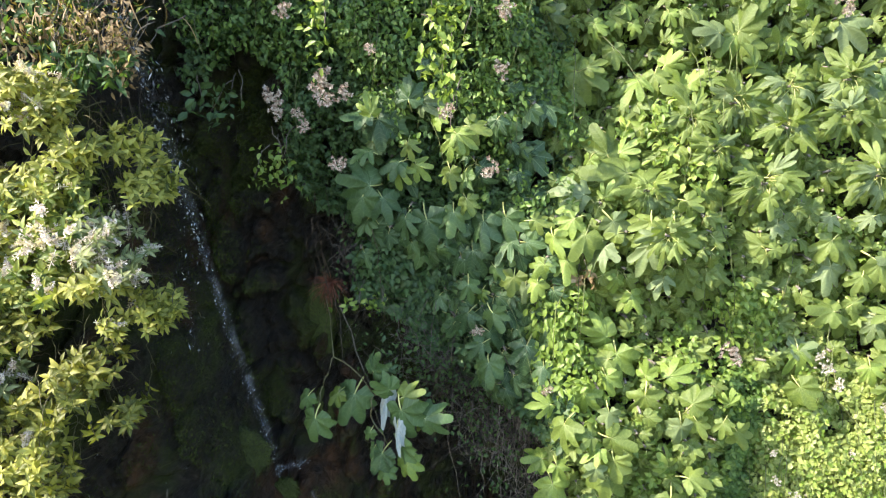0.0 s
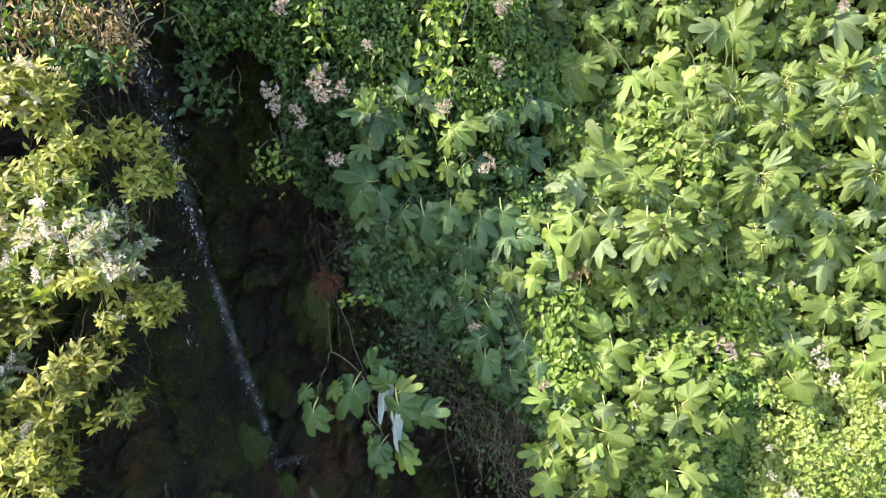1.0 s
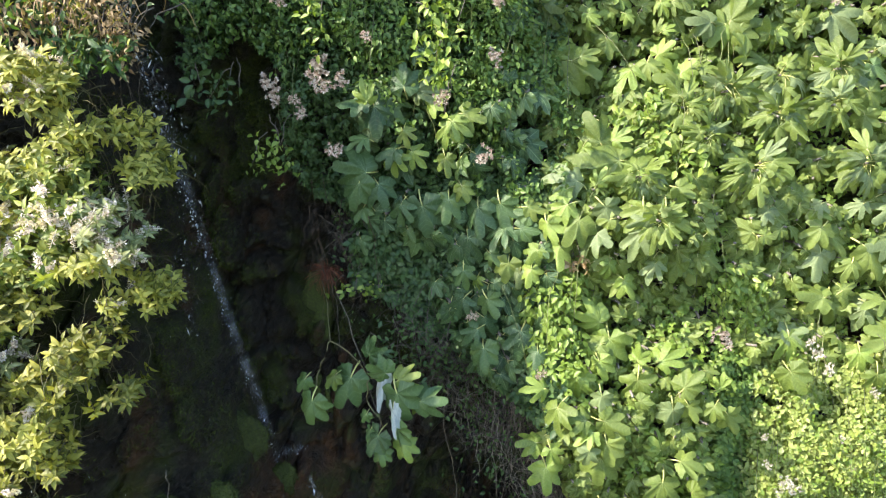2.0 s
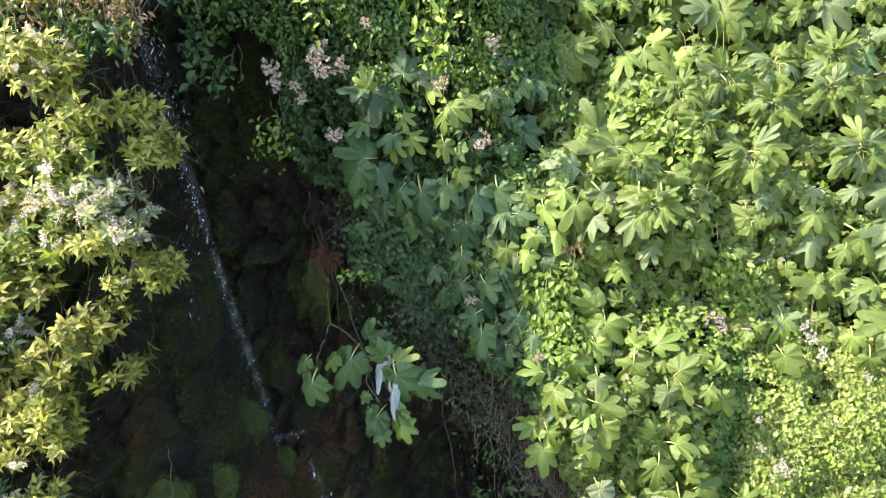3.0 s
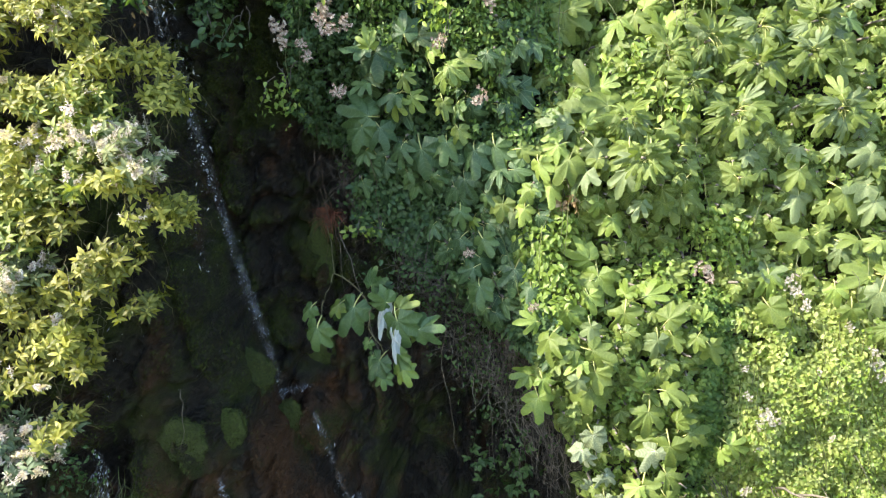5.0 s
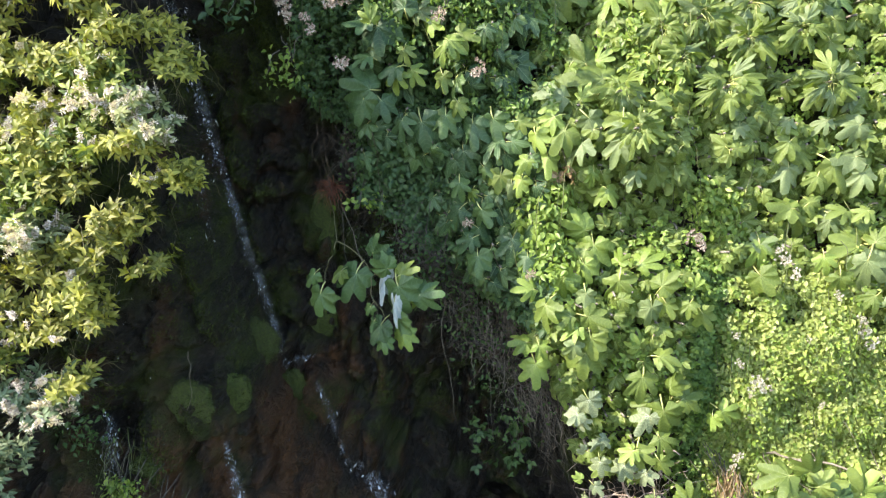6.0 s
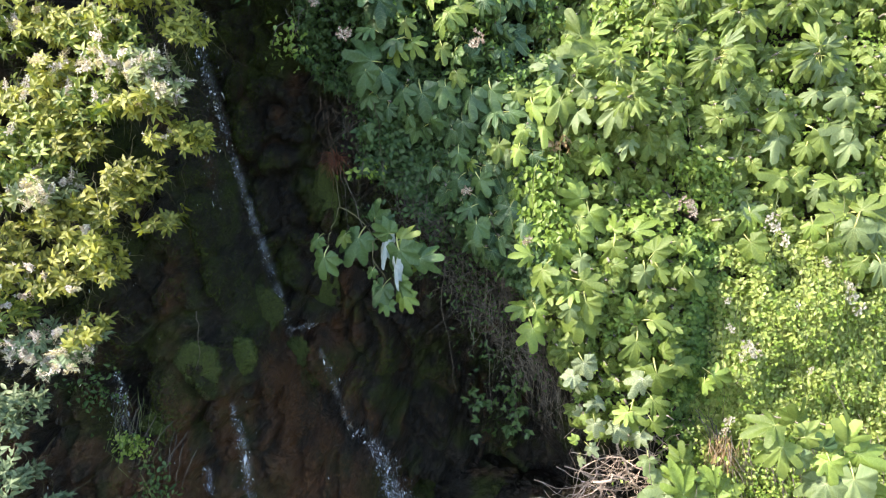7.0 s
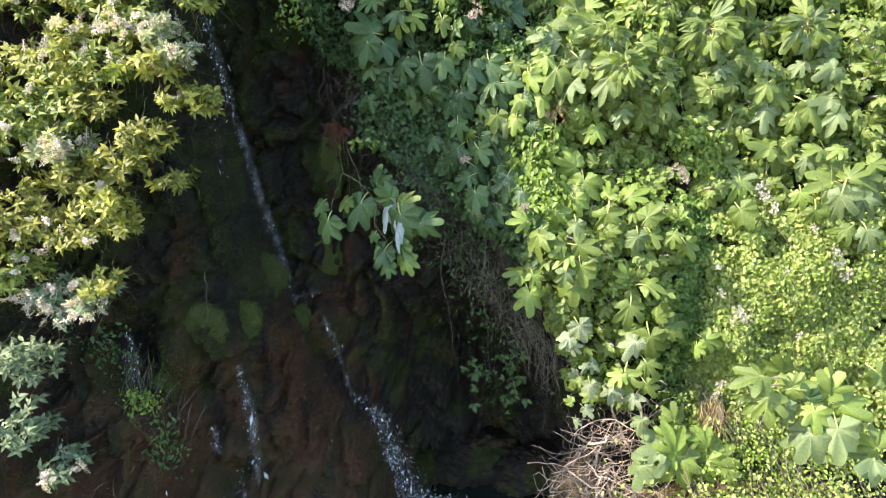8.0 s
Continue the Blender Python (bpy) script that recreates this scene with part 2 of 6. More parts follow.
PETIOLE = plain_material("petiole", (0.36, 0.38, 0.11), (0.52, 0.52, 0.20), 40, 0.5, 0.2, True)
BARK = plain_material("fig_bark", (0.10, 0.085, 0.065), (0.26, 0.23, 0.19), 45, 0.8, 0.8)
DRY = plain_material("dry_stem", (0.045, 0.037, 0.029), (0.16, 0.135, 0.105), 50, 0.85)
BLEACHED = plain_material("bleached_cane", (0.09, 0.076, 0.06), (0.27, 0.235, 0.19), 50, 0.8)
PALE_DRY = plain_material("sun_bleached_stick", (0.21, 0.145, 0.115), (0.52, 0.41, 0.34), 50, 0.85, 0.6, True)
ROOT = plain_material("brown_root", (0.035, 0.022, 0.014), (0.115, 0.078, 0.052), 50, 0.85)
RED_DRY = plain_material("rusty_needles", (0.10, 0.03, 0.016), (0.24, 0.085, 0.042), 50, 0.8)
ROCK = cliff_material()
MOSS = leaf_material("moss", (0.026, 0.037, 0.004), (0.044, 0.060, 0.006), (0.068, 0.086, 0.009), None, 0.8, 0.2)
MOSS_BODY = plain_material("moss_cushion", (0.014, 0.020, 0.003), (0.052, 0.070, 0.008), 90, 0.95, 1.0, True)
RUST_MOSS = leaf_material("rusty_moss", (0.026, 0.013, 0.004), (0.064, 0.030, 0.010), (0.11, 0.052, 0.018), None, 0.8, 0.15)
SILVER = leaf_material("pale_leaf_underside", (0.30, 0.335, 0.325), (0.36, 0.39, 0.38), (0.40, 0.43, 0.42), (0.45, 0.48, 0.46), 0.55, 0.2, True)
EARTH = ground_material()
OCHRE = plain_material("ochre_earth", (0.05, 0.03, 0.012), (0.19, 0.125, 0.06), 30, 0.9, 0.8)
WATER = water_material("running_water", 0.34)
WHITE_WATER = water_material("white_water", 0.68)
THIN_WATER = water_material("thin_water_film", 0.22)
DROPS = drop_material()


# ---------------------------------------------------------------- mesh helpers
rng = np.random.default_rng(7)


def tri_mesh(name, verts, tris, uvs=None, slots=None):
    """A triangle mesh from arrays; uvs are given per vertex, slots per face."""
    verts, tris = np.asarray(verts, np.float32), np.asarray(tris, np.int32)
    me = bpy.data.meshes.new(name)
    me.vertices.add(len(verts))
    me.vertices.foreach_set("co", verts.ravel())
    me.loops.add(tris.size)
    me.loops.foreach_set("vertex_index", tris.ravel())
    me.polygons.add(len(tris))
    me.polygons.foreach_set("loop_start", np.arange(0, tris.size, 3, dtype=np.int32))
    if uvs is not None:
        layer = me.uv_layers.new(name="UVMap")
        layer.data.foreach_set("uv", np.asarray(uvs, np.float32)[tris.ravel()].ravel())
    if slots is not None:
        me.polygons.foreach_set("material_index", np.asarray(slots, np.int32))
    me.update(calc_edges=True)
    me.polygons.foreach_set("use_smooth", np.ones(len(tris), bool))
    return me


def part(name, me, material, parent=None, label="", at=None):
    if not me.materials and material:
        me.materials.append(material)
    ob = new(name, me)
    ob.parent = parent
    if at is not None:
        ob.matrix_basis = at
    return tagged(ob, label)


def thing(name, label, category, at=(0, 0, 0), group="", kind=""):
    e = new(name)
    e.empty_display_size = 0.1
    e.location = at
    return tagged(e, label, category, group, kind)


def unit(v):
    v = np.asarray(v, float)
    return v / (np.linalg.norm(v, axis=-1, keepdims=True) + 1e-9)


def bases(tip, normal):
    """Columns side, tip, normal from rough directions, row by row."""
    y = unit(tip)
    z = unit(normal - (normal * y).sum(-1, keepdims=True) * y)
    return np.cross(y, z), y, z


def spread(template, places, tip, normal, size):
    """Copies of a template (verts, tris, uvs) laid at many places, as arrays of one mesh."""
    tv, tt, tu = template
    x, y, z = bases(tip, normal)
    size = np.broadcast_to(np.asarray(size, float), (len(places),))
    v = places[:, None] + size[:, None, None] * (tv[None, :, :1] * x[:, None] + tv[None, :, 1:2] * y[:, None] + tv[None, :, 2:] * z[:, None])
    t = tt[None] + (np.arange(len(places)) * len(tv))[:, None, None]
    return v.reshape(-1, 3), t.reshape(-1, 3), np.tile(tu, (len(places), 1))


def joined(pieces):
    vs, ts, us, n = [], [], [], 0
    for v, t, u in pieces:
        vs.append(v), ts.append(np.asarray(t) + n), us.append(u)
        n += len(v)
    return np.concatenate(vs), np.concatenate(ts), np.concatenate(us)


def tube(points, radius, end=None, sides=5):
    """A tapered round stem along points."""
    pts = np.asarray(points, float)
    n = len(pts)
    rad = np.linspace(radius, radius * 0.5 if end is None else end, n)
    along = unit(np.gradient(pts, axis=0))
    ref = np.where(np.abs(along[:, 2:]) > 0.9, [[1.0, 0, 0]], [[0, 0, 1.0]])
    a = unit(np.cross(along, ref))
    b = np.cross(along, a)
    ang = np.arange(sides) * 2 * np.pi / sides
    ring = (a[:, None] * np.cos(ang)[None, :, None] + b[:, None] * np.sin(ang)[None, :, None]) * rad[:, None, None]
    v = (pts[:, None] + ring).reshape(-1, 3)
    t = []
    for i in range(n - 1):
        for j in range(sides):
            p, q = i * sides + j, i * sides + (j + 1) % sides
            t += [(p, q, q + sides), (p, q + sides, p + sides)]
    t += [(0, j + 1, j) for j in range(1, sides - 1)]
    k = (n - 1) * sides
    t += [(k, k + j, k + j + 1) for j in range(1, sides - 1)]
    return v, np.array(t), np.full((len(v), 2), 0.5)


def wander(a, b, n=8, sag=0.0, wiggle=0.02):
    """A bent line from a to b."""
    a, b = np.asarray(a, float), np.asarray(b, float)
    s = np.linspace(0, 1, n)[:, None]
    p = a + (b - a) * s
    w = np.cumsum(rng.normal(0, wiggle, (n, 3)), axis=0)
    p += (w - w[-1] * s) * np.minimum(1, 4 * s)
    p[:, 2] -= sag * 4 * (s * (1 - s))[:, 0]
    return p


def blade(rows=4, width=0.36, peak=0.4, fold=0.10, droop=0.25, teeth=0.0):
    """A simple leaf, one unit long from its foot, folded along the midrib."""
    v, u, t = [], [], []
    for i in range(rows + 1):
        s = i / rows
        w = width * 0.5 * (math.sin(math.pi * s ** (math.log(0.5) / math.log(peak))) ** 0.8 if 0 < s < 1 else 0.03)
        w *= 1 + teeth * (1 if i % 2 else -1)
        drop = -droop * s * s
        v += [(-w, s, drop + fold * w * 3), (0, s, drop), (w, s, drop + fold * w * 3)]
        u += [(1, s), (0, s), (1, s)]
    for i in range(rows):
        for k in (0, 1):
            a = 3 * i + k
            t += [(a, a + 1, a + 4), (a, a + 4, a + 3)]
    return np.array(v, float), np.array(t), np.array(u, float)


def turned(template, spin, at=(0, 0, 0), size=1.0, tilt=0.0):
    v, t, u = template
    m = np.array((Matrix.Rotation(spin, 3, "Z") @ Matrix.Rotation(tilt, 3, "X")))
    return (v * size) @ m.T + np.asarray(at), t, u


def fig_leaf(lobes, droop, petiole, wave, flat=False):
    """A fig leaf with its petiole from the origin along +y; five blunt lobes parted by narrow bays, one unit long."""
    side, low, core, point = lobes
    axes = np.radians([0, 41 + 3 * wave, -41 + 3 * wave, 86, -88])
    long = np.array([1.0, side, side * 0.94, low, low * 1.06])
    half = np.radians([21.5, 20.5, 20.5, 25, 25]) * (1.06 if core > 0.5 else 0.96)
    across = (-1, -0.93, -0.78, -0.5, -0.2, 0.12, 0.42, 0.72, 0.92, 1) if flat else (-1, -0.88, -0.55, 0, 0.55, 0.88, 1)
    angs = np.sort(np.r_[np.concatenate([a + h * np.array(across) for a, h in zip(axes, half)]), np.radians([-156, -140, -122, 122, 140, 156])])
    d = np.abs(angs[:, None] - axes[None]) / half[None]
    best = d.argmin(1)
    u1 = np.minimum(1.0, d.min(1))
    off = d.min(1) * half[best]
    lobe = long[best] * (1 - point * u1) * np.sqrt(np.maximum(0.0, 1 - u1 ** 4))
    bay = core * (0.62 + 0.38 * np.minimum(1.0, long[best])) * np.where(np.abs(angs) > 2.0, 0.86 - 0.25 * (np.abs(angs) - 2.0), 1.0)
    tooth = 0.05 * np.sin(np.arange(len(angs)) * 2.3 + wave * 5) * np.minimum(1, u1 * 3)
    r = np.maximum(lobe, bay) * (1 + tooth)
    v, u = [(0, 0, 0)], [(0, 0)]
    rings = (0.3, 0.62, 0.85, 1.0) if flat else (0.5, 1.0)
    for f in rings:
        for a, rr, o in zip(angs, r, off):
            q = f * rr
            x, y = q * math.sin(a), q * math.cos(a)
            h = 0.34 * q * math.sin(min(o, 0.38)) - 0.50 * droop * q * q + wave * 0.16 * q * math.sin(3 * a + 2 * q) - 0.22 * abs(x) * f + 0.05 * f * q * math.sin(9 * a + 7 * wave)
            v.append((x, y, h))
            u.append((q * math.sin(min(o, 1.2)), q))
    n = len(angs)
    t = [(0, i + 2, i + 1) for i in range(n - 1)]
    for k in range(len(rings) - 1):
        for i in range(n - 1):
            a = 1 + k * n + i
            t += [(a, a + 1, a + n + 1), (a, a + n + 1, a + n)]
    v = np.array(v)
    if flat:
        s = np.linspace(1, 0, 4)
        pv, pt, pu = tube(np.stack([0.1 * s * wave, -0.75 * petiole * s, -0.5 * petiole * s * s], 1), 0.030, 0.020, 4)
        return (*joined([(v, np.array(t), np.array(u)), (pv, pt, pu)]), np.r_[np.zeros(len(t)), np.ones(len(pt))])
    m = np.array(Matrix.Rotation(-droop, 3, "X"))
    v = v @ m.T + np.array((0, petiole, -0.04 * petiole))
    s = np.linspace(0, 1, 4)
    pv, pt, pu = tube(np.stack([0 * s, petiole * s, 0.12 * petiole * np.sin(np.pi * s)], 1), 0.030, 0.020, 4)
    slots = np.r_[np.zeros(len(t)), np.ones(len(pt))]
    vs, ts, us = joined([(v, np.array(t), np.array(u)), (pv, pt, pu)])
    return vs, ts, us, slots


LOBES = ((0.88, 0.62, 0.54, 0.30), (0.84, 0.58, 0.48, 0.27), (0.92, 0.66, 0.62, 0.30), (0.82, 0.56, 0.52, 0.28), (0.88, 0.60, 0.42, 0.24), (0.86, 0.60, 0.68, 0.32))
WAVES = (1.0, -1.2, 0.8, 1.0, -0.9, 0.7)
HUNG = [fig_leaf(q, d, p, w) for q, d, p, w in zip(LOBES, (0.75, 1.0, 0.5, 1.15, 0.9, 0.62), (0.42, 0.5, 0.38, 0.55, 0.45, 0.5), WAVES)]
FLAT = [fig_leaf(q, d, 0.6, w, True) for q, d, w in zip(LOBES, (0.7, 0.5, 0.9, 0.3, 0.6, 0.4), WAVES)]


def fig_meshes(material, tag, shapes):
    out = []
    for v, t, u, slots in shapes:
        me = tri_mesh("fig_leaf_" + tag, v, t, u, slots)
        me.materials.append(material)
        me.materials.append(PETIOLE)
        out.append(me)
    return out


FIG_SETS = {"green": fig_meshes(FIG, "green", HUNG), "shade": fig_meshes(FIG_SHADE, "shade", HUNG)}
# s has shade and p has sheen mixed into the leaf colour
FIG_FLAT = {"g": fig_meshes(FIG, "green", FLAT), "d": fig_meshes(FIG_DUSTY, "dusty", FLAT), "s": fig_meshes(FIG_SHADE, "shade", FLAT), "y": fig_meshes(FIG_BRIGHT, "young", FLAT), "p": fig_meshes(FIG_SHEEN, "pale", FLAT), "w": fig_meshes(SILVER, "silver", FLAT)}


def matrix_of(place, tip, normal, size, narrow=1.0):
    x, y, z = bases(np.asarray([tip], float), np.asarray([normal], float))
    m = Matrix(np.column_stack([x[0], y[0], z[0]]).tolist()).to_4x4()
    return Matrix.Translation(place) @ m @ Matrix.Diagonal((size * narrow, size, size, 1))


# ---------------------------------------------------------------- the cliff and the ground
def smooth(a, b, x):
    s = min(1.0, max(0.0, (x - a) / (b - a)))
    return s * s * (3 - 2 * s)


def swell(x, z, cx, cz, rx, rz):
    return math.exp(-((x - cx) / rx) ** 2 - ((z - cz) / rz) ** 2)


def hedge_y(x, z):
    """The front of the green wall: it leans back towards the top, and two fig shrubs swell out of it."""
    right = 2.53 + 0.18 * smooth(2.05, 2.45, z) + 0.36 * smooth(2.8, 3.7, z) + 0.08 * smooth(1.3, 1.8, x)
    y = 2.82 + (right - 2.82) * smooth(0.2, 0.6, x)
    return y - 0.09 * swell(x, z, 0.75, 1.95, 0.45, 0.25) - 0.15 * swell(x, z, 0.85, 2.86, 0.30, 0.20)


def stream_x(z):
    """The groove in which the water runs down."""
    if z > 1.55:
        return -0.85 - 0.25 * (z - 1.55)
    return -0.85 + 0.56 * (1.55 - z)


def rock_y(x, z):
    """The face of the cliff, without its small relief."""
    base = 2.98 + 0.10 * (z - 2.5)
    base += 0.40 * smooth(-0.25, 0.5, x) * smooth(2.4, 1.5, z)
    base -= 0.20 * smooth(3.0, 4.0, z) * smooth(-0.5, -0.9, x)
    d = stream_x(z) - x
    base += 0.12 * smooth(0.0, 0.25, -d) * smooth(0.7, 1.1, z)
    base += 0.40 * smooth(1.7, 1.0, z) * smooth(-0.45, -0.10, x) * smooth(1.1, 0.75, x)
    base -= (0.06 + 0.28 * smooth(1.2, 1.55, z)) * smooth(-0.03, 0.10 + 0.14 * smooth(2.0, 2.6, z), d)
    base += 0.26 * swell(x, z, -1.47, 1.55, 0.11, 0.20)
    base -= 0.32 * smooth(1.46, 1.28, z) * smooth(-1.15, -1.35, x)
    if d > 0:
        base -= 0.85 * (1 - math.exp(-d / 0.8))
        base -= 0.20 * smooth(0.25, 0.7, d) * smooth(1.8, 2.2, z)
    base -= 0.30 * smooth(0.9, 0.2, z) * smooth(-0.2, -0.7, x)
    # bulge left of the view, added to cast shade on the low rock
    if d > 0.9:
        base -= 0.42 * smooth(0.95, 1.35, d) * smooth(2.35, 1.9, z)
    if x > -0.2 and z > 2.3:
        base = max(base, hedge_y(x, z) + 0.28 * smooth(2.3, 2.6, z))
    if x > 0.6:
        k = smooth(0.6, 1.1, x) * (0.25 + 0.75 * max(smooth(1.2, 1.6, z), smooth(0.85, 1.15, x)))
        base = base + (hedge_y(x, z) + 0.30 - base) * k
    base -= 0.9 * smooth(2.6, 5.0, x)
    return base


def cushions(x, z):
    """Rounded moss cushions with clefts between them: 0 in a cleft, 1 on a crown."""
    w = noise.noise(Vector((x * 5, 9.1, z * 4))) * 0.5
    f = noise.voronoi(Vector((x * 5.6 + w, 3.1, z * 4.0 - w)))[0]
    g = noise.voronoi(Vector((x * 15, 1.1, z * 12 + w)))[0]
    return min(1.0, 2.0 * (f[1] - f[0])) ** 0.6, min(1.0, 2.2 * (g[1] - g[0])) ** 0.6


def rock_point(x, z):
    """The cliff's surface with its lumps, ledges and grain."""
    y = rock_y(x, z)
    lump = noise.noise(Vector((x * 4.2, 0.7, z * 3.0))) * 0.07
    big, small = cushions(x, z)
    fine = noise.fractal(Vector((x, 2.5, z)) * 12.0, 0.6, 2.1, 5) * 0.022
    groove = 0.05 * math.exp(-((x - stream_x(z)) / 0.05) ** 2)
    return (x + 0.4 * lump, y + lump + 0.06 - 0.16 * big - 0.045 * small + fine + groove, z)


def build_cliff():
    xs = np.concatenate([np.linspace(-12, -2.9, 14), np.arange(-2.6, -2.0, 0.04), np.arange(-2.0, 0.9, 0.0125), np.arange(0.9, 1.3, 0.04), np.arange(1.35, 3.2, 0.09), np.linspace(3.6, 12, 14)])
    zs = np.concatenate([np.arange(-0.15, 3.7, 0.013), np.arange(3.7, 4.3, 0.05), np.linspace(4.4, 6.2, 14)])
    rows = [[rock_point(x, z) for x in xs] for z in zs]
    rows.append([(x, y + 0.5, 6.5) for x, y, z in rows[-1]])
    rows.append([(x * 3, y + 15, 7.5) for x, y, z in rows[-1]])
    rows.append([(x * 6, y + 200, 14) for x, y, z in rows[-1]])
    v = np.array(rows)
    nz, nx = v.shape[:2]
    i, j = np.meshgrid(np.arange(nz - 1), np.arange(nx - 1), indexing="ij")
    a = (i * nx + j).ravel()
    t = np.concatenate([np.stack([a, a + 1, a + nx + 1], 1), np.stack([a, a + nx + 1, a + nx], 1)])
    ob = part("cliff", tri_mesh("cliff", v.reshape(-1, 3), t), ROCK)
    return tagged(ob, "wet dark travertine cliff with moss cushions and rusty streaks", "cliff", kind="structure")


cliff = build_cliff()


def build_ground():
    r = np.concatenate([np.linspace(-300, -14, 8), np.linspace(-12, 12, 61), np.linspace(14, 300, 8)])
    d = np.concatenate([np.linspace(-300, -12, 8), np.linspace(-10, 5, 50)])
    v = np.array([[(x, y, 0.06 * noise.fractal(Vector((x, y, 0)) * 0.9, 1, 2, 4) - 0.03) for x in r] for y in d])
    ny, nx = v.shape[:2]
    i, j = np.meshgrid(np.arange(ny - 1), np.arange(nx - 1), indexing="ij")
    a = (i * nx + j).ravel()
    t = np.concatenate([np.stack([a, a + 1, a + nx + 1], 1), np.stack([a, a + nx + 1, a + nx], 1)])
    ob = part("ground", tri_mesh("ground", v.reshape(-1, 3), t), EARTH)
    return tagged(ob, "damp earth with weeds at the cliff's foot", "ground", kind="structure")


ground = build_ground()


# ---------------------------------------------------------------- the water
def ribbon(line, widths, lift=0.03, across=7):
    """A sheet of water along a line of points, slightly arched across."""
    p = np.asarray(line, float)
    n = len(p)
    along = unit(np.gradient(p, axis=0))
    side = unit(np.cross(along, [[0, -1.0, 0.3]]))
    v, u = [], []
    run = np.r_[0, np.cumsum(np.linalg.norm(np.diff(p, axis=0), axis=1))]
    for i in range(n):
        for k in range(across):
            s = k / (across - 1) * 2 - 1
            q = p[i] + side[i] * s * widths[i] * 0.5 + np.array((0, -lift * (1 - 0.6 * s * s) - 0.012 * noise.noise(Vector((s * 2, run[i] * 9, 1.3))), 0))
            v.append(q)
            u.append((0.5 + 0.5 * s, run[i]))
    t = []
    for i in range(n - 1):
        for k in range(across - 1):
            a = i * across + k
            t += [(a, a + 1, a + across + 1), (a, a + across + 1, a + across)]
    return np.array(v), np.array(t), np.array(u)


def bead():
    """A drop: a faceted ball."""
    v = [(0, 0, 1), (0, 0, -1)] + [(math.cos(a), math.sin(a), 0) for a in np.arange(5) * 2 * math.pi / 5]
    t = []
    for k in range(5):
        a, b = 2 + k, 2 + (k + 1) % 5
        t += [(0, a, b), (1, b, a)]
    return np.array(v, float), np.array(t), np.zeros((7, 2))


def drops_along(line, count, wide, size, stretch=2.2, front=0.06, bias=None):
    """Drops and short streaks of white water flung along a line."""
    p = np.asarray(line, float)
    s = rng.random(count) if bias is None else rng.random(count) ** bias
    k = s * (len(p) - 1)
    i = np.minimum(k.astype(int), len(p) - 2)
    f = (k - i)[:, None]
    q = p[i] * (1 - f) + p[i + 1] * f
    w = np.interp(s, np.linspace(0, 1, len(wide)), wide)
    q[:, 0] += rng.normal(0, 1, count) * w * 0.42
    q[:, 1] -= front * rng.random(count) + 0.015
    way = unit(p[i + 1] - p[i]) + rng.normal(0, 0.12, (count, 3))
    v, t, u = bead()
    v = v * np.array((0.5, 0.5, 1.0))
    big = size * 0.72 * rng.lognormal(0, 0.65, count)
    x, y, z = bases(rng.normal(0, 1, (count, 3)), way)
    long = stretch * (0.5 + rng.random(count))
    vv = q[:, None] + big[:, None, None] * (v[None, :, :1] * x[:, None] + v[None, :, 1:2] * y[:, None] + v[None, :, 2:] * z[:, None] * long[:, None, None])
    tt = t[None] + (np.arange(count) * len(v))[:, None, None]
    return vv.reshape(-1, 3), tt.reshape(-1, 3), np.zeros((count * len(v), 2))


def on_rock(x, z, out=0.03):
    return (x, rock_point(x, z)[1] - out, z)


def settled(line):
    """Water bridges the hollows of the rock: the line's depth follows the foremost points near it."""
    p = np.array(line, float)
    k = 3
    pad = np.pad(p[:, 1], k, "edge")
    front = np.min([pad[i:i + len(p)] for i in range(2 * k + 1)], 0)
    pad = np.pad(front, k, "edge")
    p[:, 1] = np.mean([pad[i:i + len(p)] for i in range(2 * k + 1)], 0) + 0.02
    return p


def water_thing(name, label, line, widths, drops, kind="structure", film=None):
    e = thing(name, label, "water", kind=kind)
    v, t, u = ribbon(line, widths)
    part("water_sheet", tri_mesh("water_sheet", v, t, u), film or WATER, e)
    v, t, u = joined(drops)
    tagged(part("water_drops", tri_mesh("water_drops", v, t, u), DROPS, e, "white drops and streaks of falling water"), kind="stuff")
    return e


zs = np.linspace(4.3, 1.56, 40)
run_x = np.interp(zs, (1.55, 1.6, 1.72, 1.92, 2.1, 2.4, 3.07, 3.5, 4.4), (-0.83, -0.837, -0.864, -0.925, -0.98, -1.065, -1.24, -1.335, -1.5))
main_line = settled([on_rock(x, z, 0.03) for x, z in zip(run_x, zs)])
left_line = [on_rock(np.interp(z, (2.3, 3.6), (-1.06, -1.32)) - 0.05 * math.sin(3 * z), z, 0.05) for z in np.linspace(3.6, 2.3, 24)]
wide_run = np.interp(zs, (1.5, 1.7, 2.0, 2.6, 3.3, 4.3), (0.025, 0.045, 0.06, 0.05, 0.09, 0.09))
water_thing("stream", "sparse beads of water falling beside a wet rock face", main_line[:24], wide_run[:24],
            [drops_along(main_line[:24], 420, (0.012, 0.018, 0.02, 0.02), 0.0054, 1.0), drops_along(main_line[:24], 260, (0.06, 0.08, 0.08, 0.05), 0.0026, 1.4),
             drops_along(left_line, 420, (0.08, 0.12, 0.05), 0.0032, 2.2)], film=THIN_WATER)
water_thing("stream", "thin stream of white water running down a wet rock groove", main_line[23:], wide_run[23:],
            [drops_along(main_line[22:], 420, (0.04, 0.035, 0.035, 0.03), 0.0032, 1.2)])
step_line = settled([on_rock(x, z, 0.035) for x, z in ((-0.835, 1.585), (-0.80, 1.588), (-0.76, 1.60), (-0.72, 1.612), (-0.69, 1.615))])
